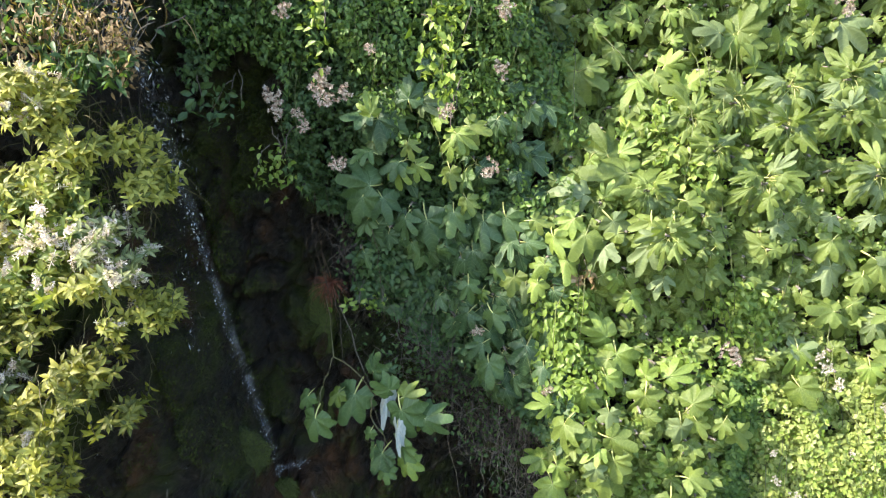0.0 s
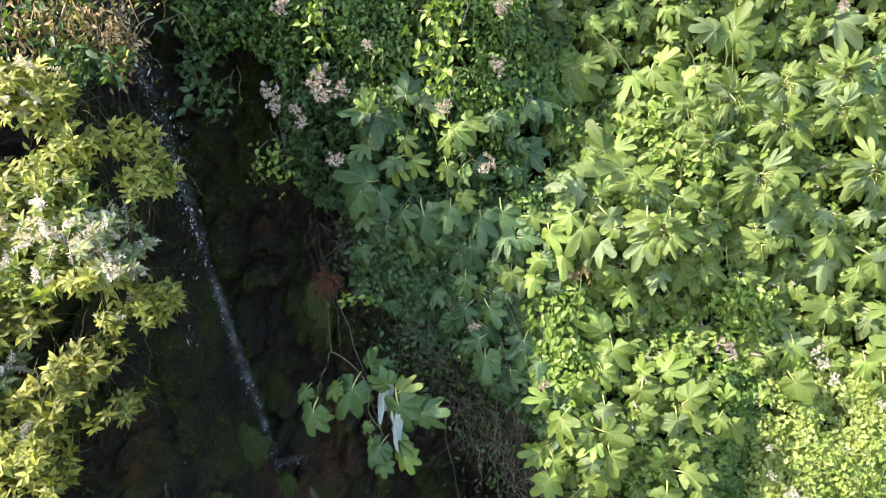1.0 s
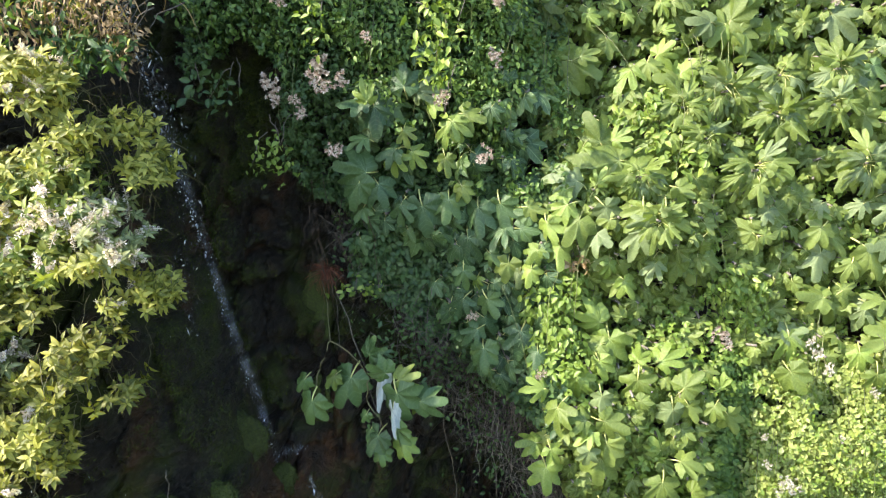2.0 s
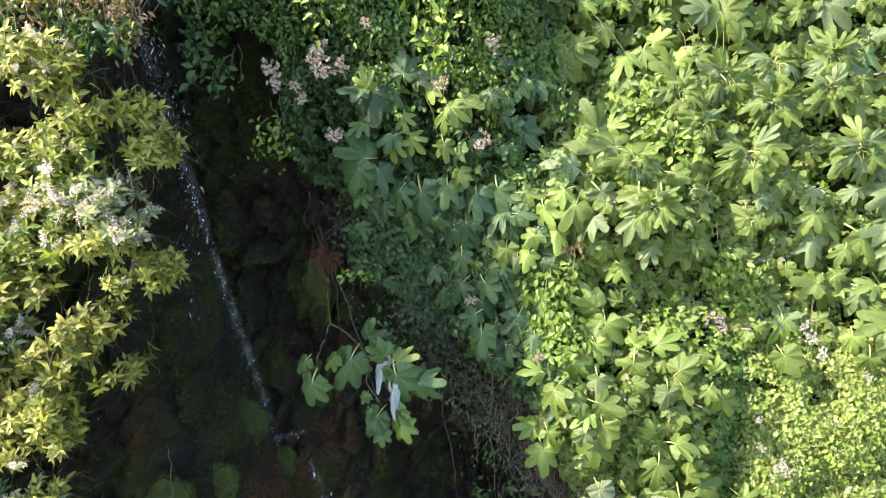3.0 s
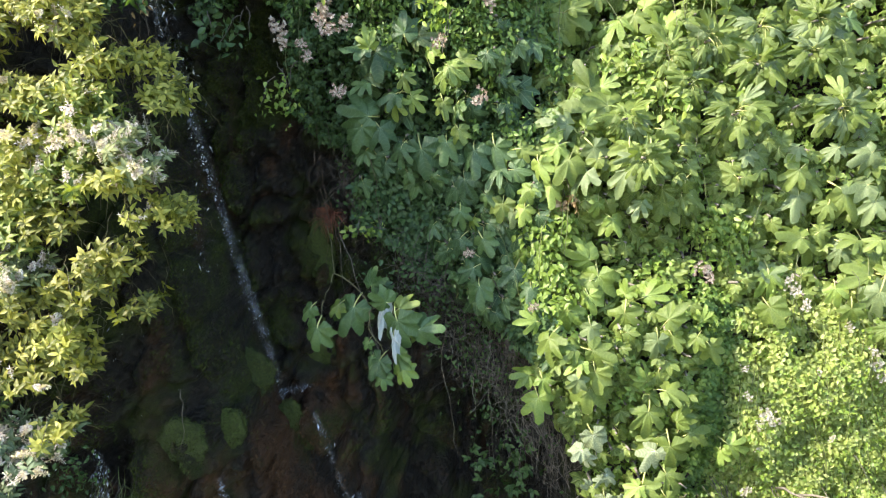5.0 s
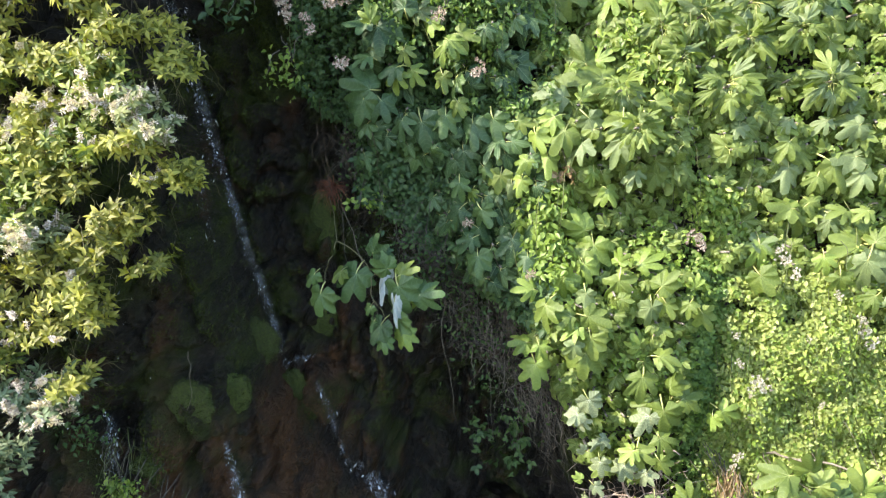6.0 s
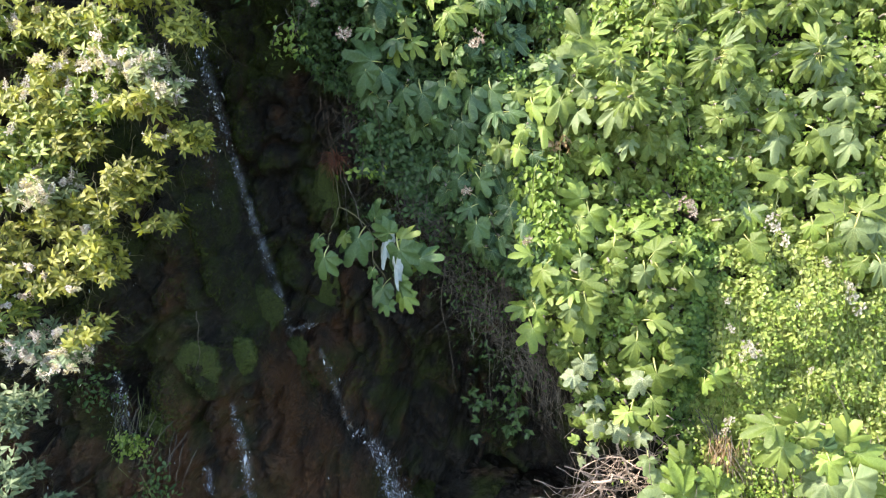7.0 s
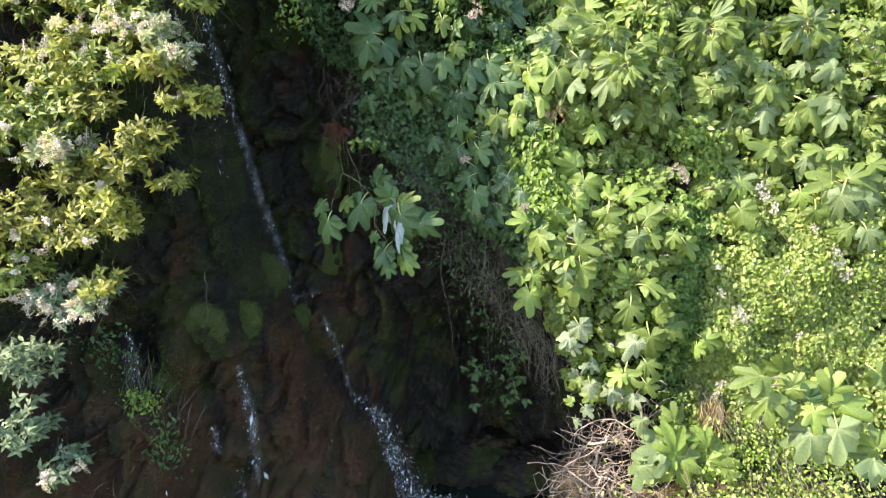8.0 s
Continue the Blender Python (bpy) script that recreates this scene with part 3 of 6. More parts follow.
water_thing("stream", "foaming water turning aside on a dark ledge", step_line, (0.02, 0.04, 0.035, 0.025, 0.004),
            [drops_along(step_line, 70, (0.05, 0.04, 0.03, 0.03), 0.004, 1.2)])
chute_line = settled([on_rock(x, z, 0.035) for x, z in ((-0.66, 1.50), (-0.635, 1.43), (-0.61, 1.36), (-0.59, 1.28), (-0.565, 1.20), (-0.54, 1.12), (-0.51, 1.03), (-0.475, 0.96))])
water_thing("stream", "thin veil of water sliding down to the rock lip", chute_line, (0.004, 0.035, 0.05, 0.045, 0.035, 0.03, 0.02, 0.004),
            [drops_along(chute_line, 90, (0.03, 0.04, 0.03, 0.02), 0.0036, 1.6)])
fall_line = [(-0.455, 2.93, 0.965), (-0.40, 2.89, 0.84), (-0.345, 2.86, 0.70), (-0.285, 2.83, 0.54), (-0.225, 2.81, 0.38), (-0.16, 2.79, 0.05)]
water_thing("waterfall", "small fan of white water falling free from a rock lip", fall_line, (0.04, 0.08, 0.11, 0.13, 0.15, 0.18),
            [drops_along(fall_line, 1900, (0.02, 0.07, 0.12, 0.17, 0.21), 0.0027, 2.4, 0.09), drops_along([(x + 0.05, y, z) for x, y, z in fall_line[1:]], 700, (0.05, 0.12, 0.18, 0.22), 0.0044, 1.1, 0.09),
             drops_along([(-0.20, 2.72, 0.42), (-0.04, 2.72, 0.34), (0.08, 2.72, 0.32)], 300, (0.16, 0.2, 0.12), 0.0045, 1.1, 0.10),
             drops_along([(-0.47, 2.90, 0.93), (-0.455, 2.86, 0.5), (-0.44, 2.82, 0.05)], 140, (0.02, 0.03, 0.03), 0.0036, 2.0, 0.02)], film=WHITE_WATER)
for course, w, n in ((((-1.52, 1.62), (-1.495, 1.52), (-1.45, 1.39)), 0.10, 420), (((-1.033, 1.39), (-1.0, 1.22), (-0.969, 1.05), (-0.948, 0.88), (-0.947, 0.72)), 0.085, 620),
                     (((-1.17, 1.08), (-1.12, 0.95)), 0.05, 120), (((-1.04, 0.82), (-0.98, 0.73)), 0.05, 90)):
    line = settled([on_rock(np.interp(q, [c[1] for c in course[::-1]], [c[0] for c in course[::-1]]), q, 0.03) for q in np.linspace(course[0][1], course[-1][1], 14)])
    water_thing("trickle", "narrow trickle of white water over dark mossy rock", line, np.sin(np.linspace(0.15, 2.9, len(line))) * 0.8 * w, [drops_along(line, n // 2, (0.02, 0.6 * w, 0.7 * w), 0.0038, 1.3, 0.03)])
# white specks stand in for glints on wet rock as well as drips
glints = thing("drips_and_glints", "white specks for drips and glints on wet dark moss", "water", kind="stuff")
gp = [on_rock(x, z, 0.0) for x, z in zip(rng.uniform(-1.9, -0.5, 700), rng.uniform(0.5, 2.6, 700)) if x < stream_x(z) - 0.05]
dv = [drops_along([p, (p[0] + 0.01, p[1] - 0.005, p[2] - 0.05)], 1, (0.01, 0.01), 0.0018, 2.0, 0.03) for p in gp]
v, t, u = joined(dv)
part("drip", tri_mesh("drip", v, t, u), DROPS, glints)


def build_pool():
    bm = bmesh.new()
    ring = [bm.verts.new((0.15 + math.cos(a) * (1.1 + 0.15 * math.sin(3 * a)), 2.7 + math.sin(a) * (0.75 + 0.1 * math.cos(2 * a)), 0.05)) for a in np.arange(40) * 2 * math.pi / 40]
    bm.faces.new(ring)
    me = bpy.data.meshes.new("pool")
    bm.to_mesh(me)
    bm.free()
    m, n, l = nodes_of("pool_water")
    p = n["Principled BSDF"]
    p.inputs["Base Color"].default_value = (0.012, 0.016, 0.012, 1)
    p.inputs["Roughness"].default_value = 0.06
    t = noise_node(n, l, 16, 3, n.new("ShaderNodeTexCoord").outputs["Object"])
    bump(n, l, t.outputs[0], 0.4, 0.02, p)
    ob = part("water", me, m)
    return tagged(ob, "dark rippled pool under the small waterfall", "water", kind="structure")


build_pool()


# ---------------------------------------------------------------- figs
OUT = np.array((-0.12, -0.80, 0.42))      # the way in which the green wall faces


def fig_branch(shrub, place, leaves, size, tone, facing=OUT, root=None, spin=0.0, flat=0.35, narrow=1.0):
    """A fig shoot: a stem with a whorl of leaves about its tip."""
    place = np.asarray(place, float)
    facing = unit(np.asarray(facing, float) + rng.normal(0, 0.16, 3))
    root = place + np.array((rng.normal(0, 0.06), 0.34, -0.10)) if root is None else np.asarray(root, float)
    line = wander(root, place, 7, -0.03, 0.008)
    v, t, u = tube(line, 0.010, 0.006)
    stem = part("branch", tri_mesh("branch", v, t, u), BARK, shrub)
    side = unit(np.cross(facing, (0, 0, 1.0)))
    up = np.cross(side, facing)
    first = rng.random() * 6.28 + spin
    for k in range(leaves):
        q = (k + 1.4) / (leaves + 0.9)
        a = first + k * 2.39996 + rng.normal(0, 0.15)
        e = radians(28 + 62 * q ** 0.7) + rng.normal(0, 0.12)
        radial = side * math.cos(a) + up * math.sin(a)
        tip = facing * math.cos(e) + radial * math.sin(e) + np.array((0, 0, -0.5))
        nrm = facing * 0.8 + np.array((-0.42, -0.2, 0.45)) + rng.normal(0, flat, 3)
        big = size * (0.45 + 0.6 * q ** 0.6) * rng.uniform(0.72, 1.2)
        at = place - facing * (0.10 * q) + rng.normal(0, 0.006, 3)
        part("leaf", FIG_SETS[tone][int(rng.integers(0, 6))], None, stem, at=matrix_of(Vector(at), tip, nrm, big, narrow))
    return stem


# patches of the wall that small leaves hold: x, z, radius
BARE = ((1.36, 2.46, 0.13), (1.98, 1.30, 0.66), (1.45, 1.85, 0.16), (1.40, 2.15, 0.10), (1.15, 3.28, 0.10), (1.45, 1.55, 0.12), (1.42, 1.25, 0.15))


def lower_edge(x):
    """Where the green wall ends above the recess."""
    if x < -1.15:
        return 9.0
    if x < -0.72:
        return 3.52 - 0.10 * math.sin(9 * x)
    if x < -0.40:
        return 3.10 - 1.02 * (x + 0.72) + 0.05 * math.sin(11 * x)
    if x < 0.45:
        return 2.47 - 0.62 * (x + 0.40) + 0.04 * math.sin(13 * x)
    if x < 0.75:
        return 1.95 - 2.3 * (x - 0.45)
    if x < 0.92:
        return 1.26 - 1.5 * (x - 0.75)
    if x < 1.28:
        return 1.0
    return 0.55


def in_wall(x, z):
    if ((x - 0.43) / 0.11) ** 2 + ((z - 3.20) / 0.16) ** 2 < 1:
        return 0.10       # a dark gap with few leaves
    return 1.0 * (z > lower_edge(x) + 0.05 * noise.noise(Vector((x * 8, z * 8, 0))))


# leaves that stand out singly, shrub by shrub
MID_LEAVES = (
    (-0.327, 3.362, -0.109, -0.025, "s"), (-0.302, 3.362, -0.022, 0.086, "y"), (-0.237, 3.351, 0.117, 0.011, "s"), (-0.276, 3.337, 0.014, -0.132, "s"), (-0.146, 3.419, -0.005, 0.104, "s"),
    (-0.095, 3.406, 0.115, 0.013, "p"), (-0.026, 3.362, 0.007, -0.075, "y"), (-0.305, 3.237, -0.003, -0.077, "p"), (-0.320, 3.202, -0.079, -0.021, "s"), (-0.149, 3.237, 0.012, -0.074, "g"),
    (-0.117, 3.142, 0.052, -0.070, "y"), (-0.190, 3.129, -0.020, -0.098, "y"), (-0.319, 3.052, -0.136, 0.038, "s"), (-0.352, 3.004, -0.036, -0.125, "s"), (-0.267, 2.999, 0.038, -0.098, "s"),
    (0.059, 3.277, 0.084, -0.050, "y"), (0.046, 3.262, -0.031, -0.094, "y"), (0.073, 3.267, 0.031, -0.081, "y"), (0.111, 3.308, 0.098, -0.031, "g"), (0.033, 3.116, 0.014, -0.086, "g"),
    (0.105, 2.993, 0.028, -0.074, "g"), (-0.189, 3.155, -0.093, -0.038, "s"),
)
MIDLOW_LEAVES = (
    (-0.169, 2.902, -0.016, -0.101, "s"), (0.180, 2.892, 0.002, -0.140, "s"), (0.308, 2.894, 0.015, -0.086, "y"), (0.323, 2.782, -0.016, -0.100, "g"), (0.319, 2.641, -0.017, -0.096, "g"),
    (0.418, 2.625, -0.021, -0.086, "y"), (0.439, 2.722, -0.047, -0.066, "y"), (0.372, 2.599, -0.011, -0.078, "p"), (0.115, 2.598, 0.021, -0.092, "s"), (0.180, 2.549, 0.001, -0.060, "y"),
    (0.116, 2.463, -0.041, -0.091, "s"), (0.229, 2.462, 0.049, -0.090, "s"), (0.216, 2.360, 0.063, -0.083, "s"), (0.183, 2.316, -0.074, -0.069, "s"), (0.383, 2.326, -0.021, -0.132, "s"),
    (0.212, 2.228, 0.007, -0.119, "s"), (0.418, 2.400, 0.022, -0.069, "y"), (0.452, 2.255, -0.010, -0.090, "s"), (0.400, 2.906, 0.083, -0.026, "g"), (0.474, 2.848, 0.033, -0.093, "y"),
    (0.239, 2.678, 0.043, -0.057, "s"), (-0.072, 2.897, 0.030, -0.148, "s"), (0.047, 2.930, -0.021, -0.114, "s"), (0.278, 2.913, 0.031, -0.124, "s"), (0.135, 2.753, 0.052, -0.104, "s"),
)
TOPMID_LEAVES = (
    (0.462, 3.558, -0.098, -0.043, "g"), (0.552, 3.553, 0.028, 0.103, "y"), (0.621, 3.534, 0.133, -0.062, "g"), (0.648, 3.551, 0.080, 0.042, "g"), (0.605, 3.457, -0.014, -0.102, "g"),
    (0.633, 3.471, 0.071, -0.081, "g"), (0.477, 3.429, 0.057, -0.083, "g"), (0.447, 3.442, -0.016, -0.093, "s"), (0.383, 3.466, 0.021, -0.065, "s"), (0.785, 3.630, 0.020, -0.088, "g"),
    (0.893, 3.493, -0.101, -0.086, "y"), (0.914, 3.406, -0.093, -0.071, "g"), (1.032, 3.564, 0.065, 0.065, "y"), (1.083, 3.472, -0.038, 0.069, "y"), (1.125, 3.486, 0.055, 0.057, "y"),
    (1.107, 3.433, -0.117, 0.038, "g"), (1.207, 3.498, 0.072, 0.022, "g"), (1.055, 3.321, -0.033, -0.084, "g"), (1.027, 3.206, -0.069, -0.071, "g"), (1.074, 3.166, -0.039, -0.036, "g"),
    (0.731, 3.176, -0.068, 0.130, "g"), (0.790, 3.187, 0.061, 0.071, "y"), (0.963, 3.525, -0.006, -0.105, "g"),
)
MIDFIG_LEAVES = (
    (0.811, 3.101, -0.194, 0.016, "g"), (0.861, 3.061, 0.171, 0.032, "g"), (0.610, 3.019, -0.135, 0.031, "p"), (0.559, 2.987, -0.068, -0.046, "y"), (0.695, 3.014, 0.023, 0.071, "y"),
    (0.851, 3.051, -0.052, -0.068, "y"), (1.173, 3.203, -0.008, -0.084, "g"), (1.225, 3.196, 0.027, -0.126, "g"), (1.189, 3.132, 0.001, -0.084, "g"), (1.136, 3.028, 0.066, -0.035, "g"),
    (0.887, 3.041, 0.052, -0.094, "g"), (1.039, 2.999, 0.070, -0.039, "g"), (0.651, 3.155, -0.017, -0.078, "y"), (0.556, 2.929, -0.082, -0.070, "y"), (0.606, 2.865, -0.069, -0.101, "g"),
    (0.690, 2.808, -0.092, -0.106, "p"), (0.718, 2.922, 0.062, -0.099, "p"), (0.866, 2.927, -0.079, -0.083, "g"), (0.862, 2.927, 0.008, -0.096, "g"), (0.856, 2.827, -0.052, -0.117, "p"),
    (0.978, 2.900, -0.006, -0.135, "g"), (0.984, 2.895, 0.081, -0.068, "g"), (0.539, 2.737, 0.000, -0.110, "y"),
)
UPRIGHT_LEAVES = (
    (1.342, 3.459, -0.029, 0.086, "g"), (1.326, 3.393, -0.085, 0.070, "g"), (1.347, 3.381, 0.067, -0.084, "g"), (1.305, 3.381, -0.067, -0.006, "g"), (1.364, 3.398, 0.066, 0.013, "g"),
    (1.414, 3.557, -0.039, 0.103, "g"), (1.549, 3.536, -0.095, 0.010, "g"), (1.573, 3.498, -0.101, -0.016, "g"), (1.585, 3.472, -0.080, -0.069, "g"), (1.599, 3.456, -0.048, -0.097, "g"),
    (1.630, 3.444, 0.086, -0.088, "g"), (1.649, 3.485, 0.097, 0.044, "g"), (1.620, 3.509, 0.023, 0.063, "g"), (1.663, 3.472, 0.110, -0.099, "g"), (1.729, 3.515, -0.018, 0.069, "g"),
    (1.562, 3.287, -0.078, -0.002, "g"), (1.569, 3.275, -0.021, -0.099, "g"), (1.617, 3.241, -0.015, -0.080, "p"), (1.662, 3.274, 0.068, -0.134, "g"), (1.540, 3.659, -0.050, 0.077, "g"),
    (1.528, 3.606, -0.027, 0.065, "y"), (1.737, 3.702, -0.033, -0.066, "g"), (2.128, 3.607, 0.079, 0.027, "p"),
)
FARRIGHT_LEAVES = (
    (1.886, 3.520, -0.094, 0.105, "g"), (1.897, 3.482, 0.059, 0.048, "g"), (1.939, 3.485, 0.117, -0.073, "p"), (1.866, 3.458, -0.097, 0.058, "y"), (1.878, 3.444, 0.018, -0.061, "g"),
    (1.847, 3.337, 0.034, -0.112, "y"), (1.817, 3.325, -0.020, -0.089, "p"), (1.869, 3.337, 0.074, -0.005, "g"), (2.038, 3.396, 0.065, -0.108, "g"), (2.003, 3.290, 0.024, -0.108, "g"),
    (2.068, 3.515, 0.074, -0.075, "s"), (1.386, 3.091, -0.092, 0.047, "g"), (1.487, 3.075, 0.117, -0.036, "y"), (1.382, 3.054, -0.118, -0.055, "p"), (1.433, 3.046, 0.010, -0.037, "y"),
    (1.433, 2.996, 0.051, -0.068, "p"), (1.346, 2.982, -0.080, -0.031, "g"), (1.990, 3.091, 0.133, 0.035, "g"), (1.994, 3.086, 0.104, -0.050, "p"), (1.957, 3.056, 0.038, -0.145, "p"),
    (1.890, 3.056, -0.071, -0.099, "g"), (1.951, 3.105, -0.091, 0.032, "g"), (2.071, 3.000, -0.036, -0.059, "p"),
)
RIGHT_LEAVES = (
    (1.744, 2.801, -0.064, -0.103, "g"), (1.809, 2.756, 0.077, -0.094, "g"), (1.775, 2.671, -0.024, -0.135, "p"), (1.909, 2.631, -0.037, -0.081, "g"), (1.990, 2.688, 0.083, -0.137, "g"),
    (2.136, 2.648, -0.044, -0.112, "p"), (2.104, 2.725, -0.135, -0.030, "p"), (2.095, 2.882, -0.111, -0.059, "p"), (1.799, 2.469, -0.143, 0.012, "g"), (1.782, 2.451, -0.021, -0.097, "g"),
    (1.854, 2.428, 0.023, -0.130, "g"), (1.901, 2.492, 0.063, 0.034, "g"), (1.901, 2.492, 0.031, -0.093, "g"), (2.022, 2.422, -0.055, -0.127, "p"), (2.027, 2.433, 0.064, -0.053, "p"),
    (1.636, 2.292, 0.036, -0.138, "y"), (1.623, 2.305, 0.100, 0.017, "p"), (1.490, 2.880, -0.034, -0.066, "p"), (1.725, 2.872, 0.069, -0.036, "y"), (1.206, 2.689, 0.060, -0.064, "g"),
    (1.744, 2.903, -0.060, -0.054, "p"), (1.947, 2.902, -0.072, -0.054, "p"), (1.935, 2.767, -0.035, 0.049, "g"),
)
LOWMID_LEAVES = (
    (0.751, 2.674, -0.001, -0.077, "y"), (0.827, 2.579, -0.057, -0.066, "g"), (0.835, 2.579, 0.044, -0.080, "y"), (0.955, 2.667, -0.052, -0.073, "p"), (1.067, 2.661, -0.018, -0.097, "g"),
    (1.136, 2.663, 0.012, -0.117, "g"), (1.157, 2.662, 0.045, -0.065, "g"), (0.741, 2.374, -0.124, 0.042, "y"), (0.736, 2.389, -0.077, 0.059, "y"), (0.844, 2.394, -0.038, 0.051, "g"),
    (0.740, 2.284, -0.117, -0.017, "g"), (0.782, 2.306, -0.004, -0.152, "y"), (0.892, 2.238, -0.001, 0.078, "y"), (1.002, 2.224, 0.100, 0.062, "y"), (0.474, 2.111, -0.099, 0.011, "y"),
    (0.618, 2.171, -0.009, -0.134, "y"), (0.729, 2.219, 0.027, -0.091, "y"), (0.715, 2.115, 0.006, -0.090, "p"), (0.890, 2.154, 0.018, -0.140, "g"), (1.079, 2.144, 0.072, 0.080, "g"),
    (1.034, 2.043, -0.011, -0.106, "p"), (1.110, 2.057, 0.039, -0.077, "g"), (1.250, 2.125, 0.011, 0.067, "y"),
)
LOW_LEAVES = (
    (0.526, 2.055, -0.024, -0.129, "g"), (0.644, 2.008, -0.106, 0.011, "g"), (0.725, 2.010, 0.109, -0.037, "g"), (0.680, 1.948, -0.086, -0.034, "y"), (0.675, 1.879, -0.074, 0.023, "p"),
    (0.663, 1.872, -0.013, -0.098, "p"), (0.746, 1.894, 0.023, -0.116, "g"), (0.730, 1.807, -0.021, -0.134, "g"), (0.455, 1.816, -0.093, 0.006, "y"), (0.508, 1.832, 0.043, -0.071, "y"),
    (0.496, 1.724, 0.005, -0.126, "y"), (1.013, 1.815, -0.047, 0.079, "y"), (1.094, 1.787, 0.108, -0.006, "g"), (1.027, 1.669, -0.010, -0.136, "g"), (1.183, 1.593, 0.021, 0.091, "g"),
    (1.079, 1.517, -0.090, -0.077, "g"), (1.295, 2.003, 0.054, -0.099, "g"), (1.258, 1.528, 0.102, 0.028, "g"), (1.254, 1.517, 0.100, -0.058, "g"), (1.470, 1.450, 0.105, -0.038, "y"),
    (1.618, 2.153, 0.057, -0.099, "g"), (1.429, 1.411, 0.006, -0.077, "y"), (1.220, 2.057, -0.018, -0.071, "g"),
)
FOOT_LEAVES = (
    (0.752, 1.574, 0.038, -0.093, "d"), (0.689, 1.526, -0.055, -0.045, "d"), (0.718, 1.478, -0.002, -0.075, "d"), (0.827, 1.364, 0.050, -0.040, "d"), (0.797, 1.360, -0.037, -0.042, "d"),
    (0.746, 1.291, -0.046, 0.017, "d"), (0.814, 1.265, 0.009, -0.088, "d"), (0.730, 1.143, -0.044, 0.014, "y"), (0.802, 1.113, 0.043, -0.052, "d"), (0.760, 1.027, 0.009, -0.052, "d"),
    (0.982, 1.308, -0.074, -0.040, "y"), (1.009, 1.301, 0.013, -0.127, "g"), (1.126, 1.357, 0.074, -0.089, "g"), (1.128, 1.510, 0.012, -0.140, "g"), (1.062, 1.478, -0.064, -0.104, "d"),
    (1.119, 1.258, 0.053, -0.084, "g"), (0.955, 1.208, -0.025, -0.085, "d"), (1.065, 1.174, -0.023, -0.102, "d"),
)
YOUNG_LEAVES = (
    (1.237, 0.987, -0.037, 0.115, "y"), (1.253, 0.987, 0.031, 0.081, "y"), (1.185, 0.926, -0.116, -0.021, "p"), (1.226, 0.878, -0.025, -0.098, "y"), (1.414, 0.977, -0.106, 0.034, "y"),
    (1.430, 0.994, 0.031, 0.044, "y"), (1.321, 0.843, 0.048, -0.119, "g"), (1.462, 0.808, -0.010, -0.105, "g"), (1.554, 0.808, 0.033, -0.102, "g"), (1.251, 1.095, -0.008, 0.093, "g"),
    (1.088, 1.078, -0.014, -0.084, "p"), (1.221, 0.770, -0.056, -0.071, "g"),
    (1.263, 0.921, -0.063, 0.164, "y"), (1.264, 0.911, -0.197, 0.019, "p"), (1.257, 0.902, -0.066, -0.093, "y"), (1.292, 0.874, 0.042, -0.178, "g"), (1.442, 0.930, -0.052, 0.109, "y"), (1.459, 0.847, 0.024, -0.151, "y"), (1.458, 0.856, 0.130, -0.136, "g"), (1.470, 0.865, 0.156, -0.047, "g"), (1.339, 0.893, 0.065, -0.150, "g"), (1.117, 0.818, -0.038, -0.151, "p"), (1.482, 0.930, 0.054, -0.037, "y"),
)
NEAR_LEAVES = (
    (1.358, 1.635, -0.122, -0.015, "g"), (1.436, 1.656, -0.051, 0.092, "g"), (1.399, 1.536, -0.075, -0.091, "g"), (1.405, 1.531, -0.006, -0.121, "g"), (1.602, 1.461, -0.050, -0.051, "y"),
    (1.612, 1.461, 0.016, -0.106, "y"), (1.657, 1.546, 0.041, 0.102, "y"), (1.662, 1.541, -0.054, 0.107, "g"), (1.731, 1.488, 0.130, -0.057, "y"), (1.613, 1.358, -0.071, -0.116, "p"),
    (1.618, 1.358, 0.040, -0.133, "p"), (1.705, 1.396, 0.008, -0.160, "p"), (1.710, 1.396, 0.079, -0.068, "p"), (1.576, 1.525, -0.036, 0.069, "s"), (1.485, 1.488, 0.000, -0.086, "p"),
    (1.859, 1.622, -0.083, 0.039, "g"), (1.870, 1.630, 0.073, -0.073, "g"), (1.909, 1.286, -0.094, 0.061, "g"), (1.904, 1.231, -0.125, -0.023, "p"), (1.953, 1.174, -0.024, -0.086, "p"),
    (1.511, 1.557, 0.089, 0.047, "g"), (1.644, 1.477, 0.058, -0.067, "y"),
)
ROSETTE_LEAVES = (
    (2.128, 2.296, -0.172, -0.019, "g"), (2.117, 2.319, -0.105, 0.043, "g"), (2.180, 2.319, 0.053, 0.092, "g"), (2.118, 2.240, -0.008, -0.163, "p"), (2.130, 2.240, 0.075, -0.144, "p"),
    (2.198, 2.268, 0.120, -0.131, "p"), (2.233, 2.282, 0.159, -0.068, "p"), (2.241, 2.319, 0.130, 0.012, "g"), (1.991, 2.158, 0.030, -0.099, "g"), (1.924, 2.245, 0.019, -0.090, "y"),
    (2.152, 2.467, -0.079, -0.032, "g"), (2.060, 2.461, -0.099, -0.000, "g"), (1.994, 2.412, -0.029, -0.081, "p"), (2.261, 2.059, 0.057, -0.119, "p"), (2.169, 2.066, -0.072, -0.078, "g"),
    (2.374, 2.296, 0.057, -0.062, "p"), (2.245, 2.213, 0.080, -0.109, "p"), (2.168, 2.338, -0.063, 0.107, "g"), (2.342, 2.383, 0.088, 0.031, "g"),
)
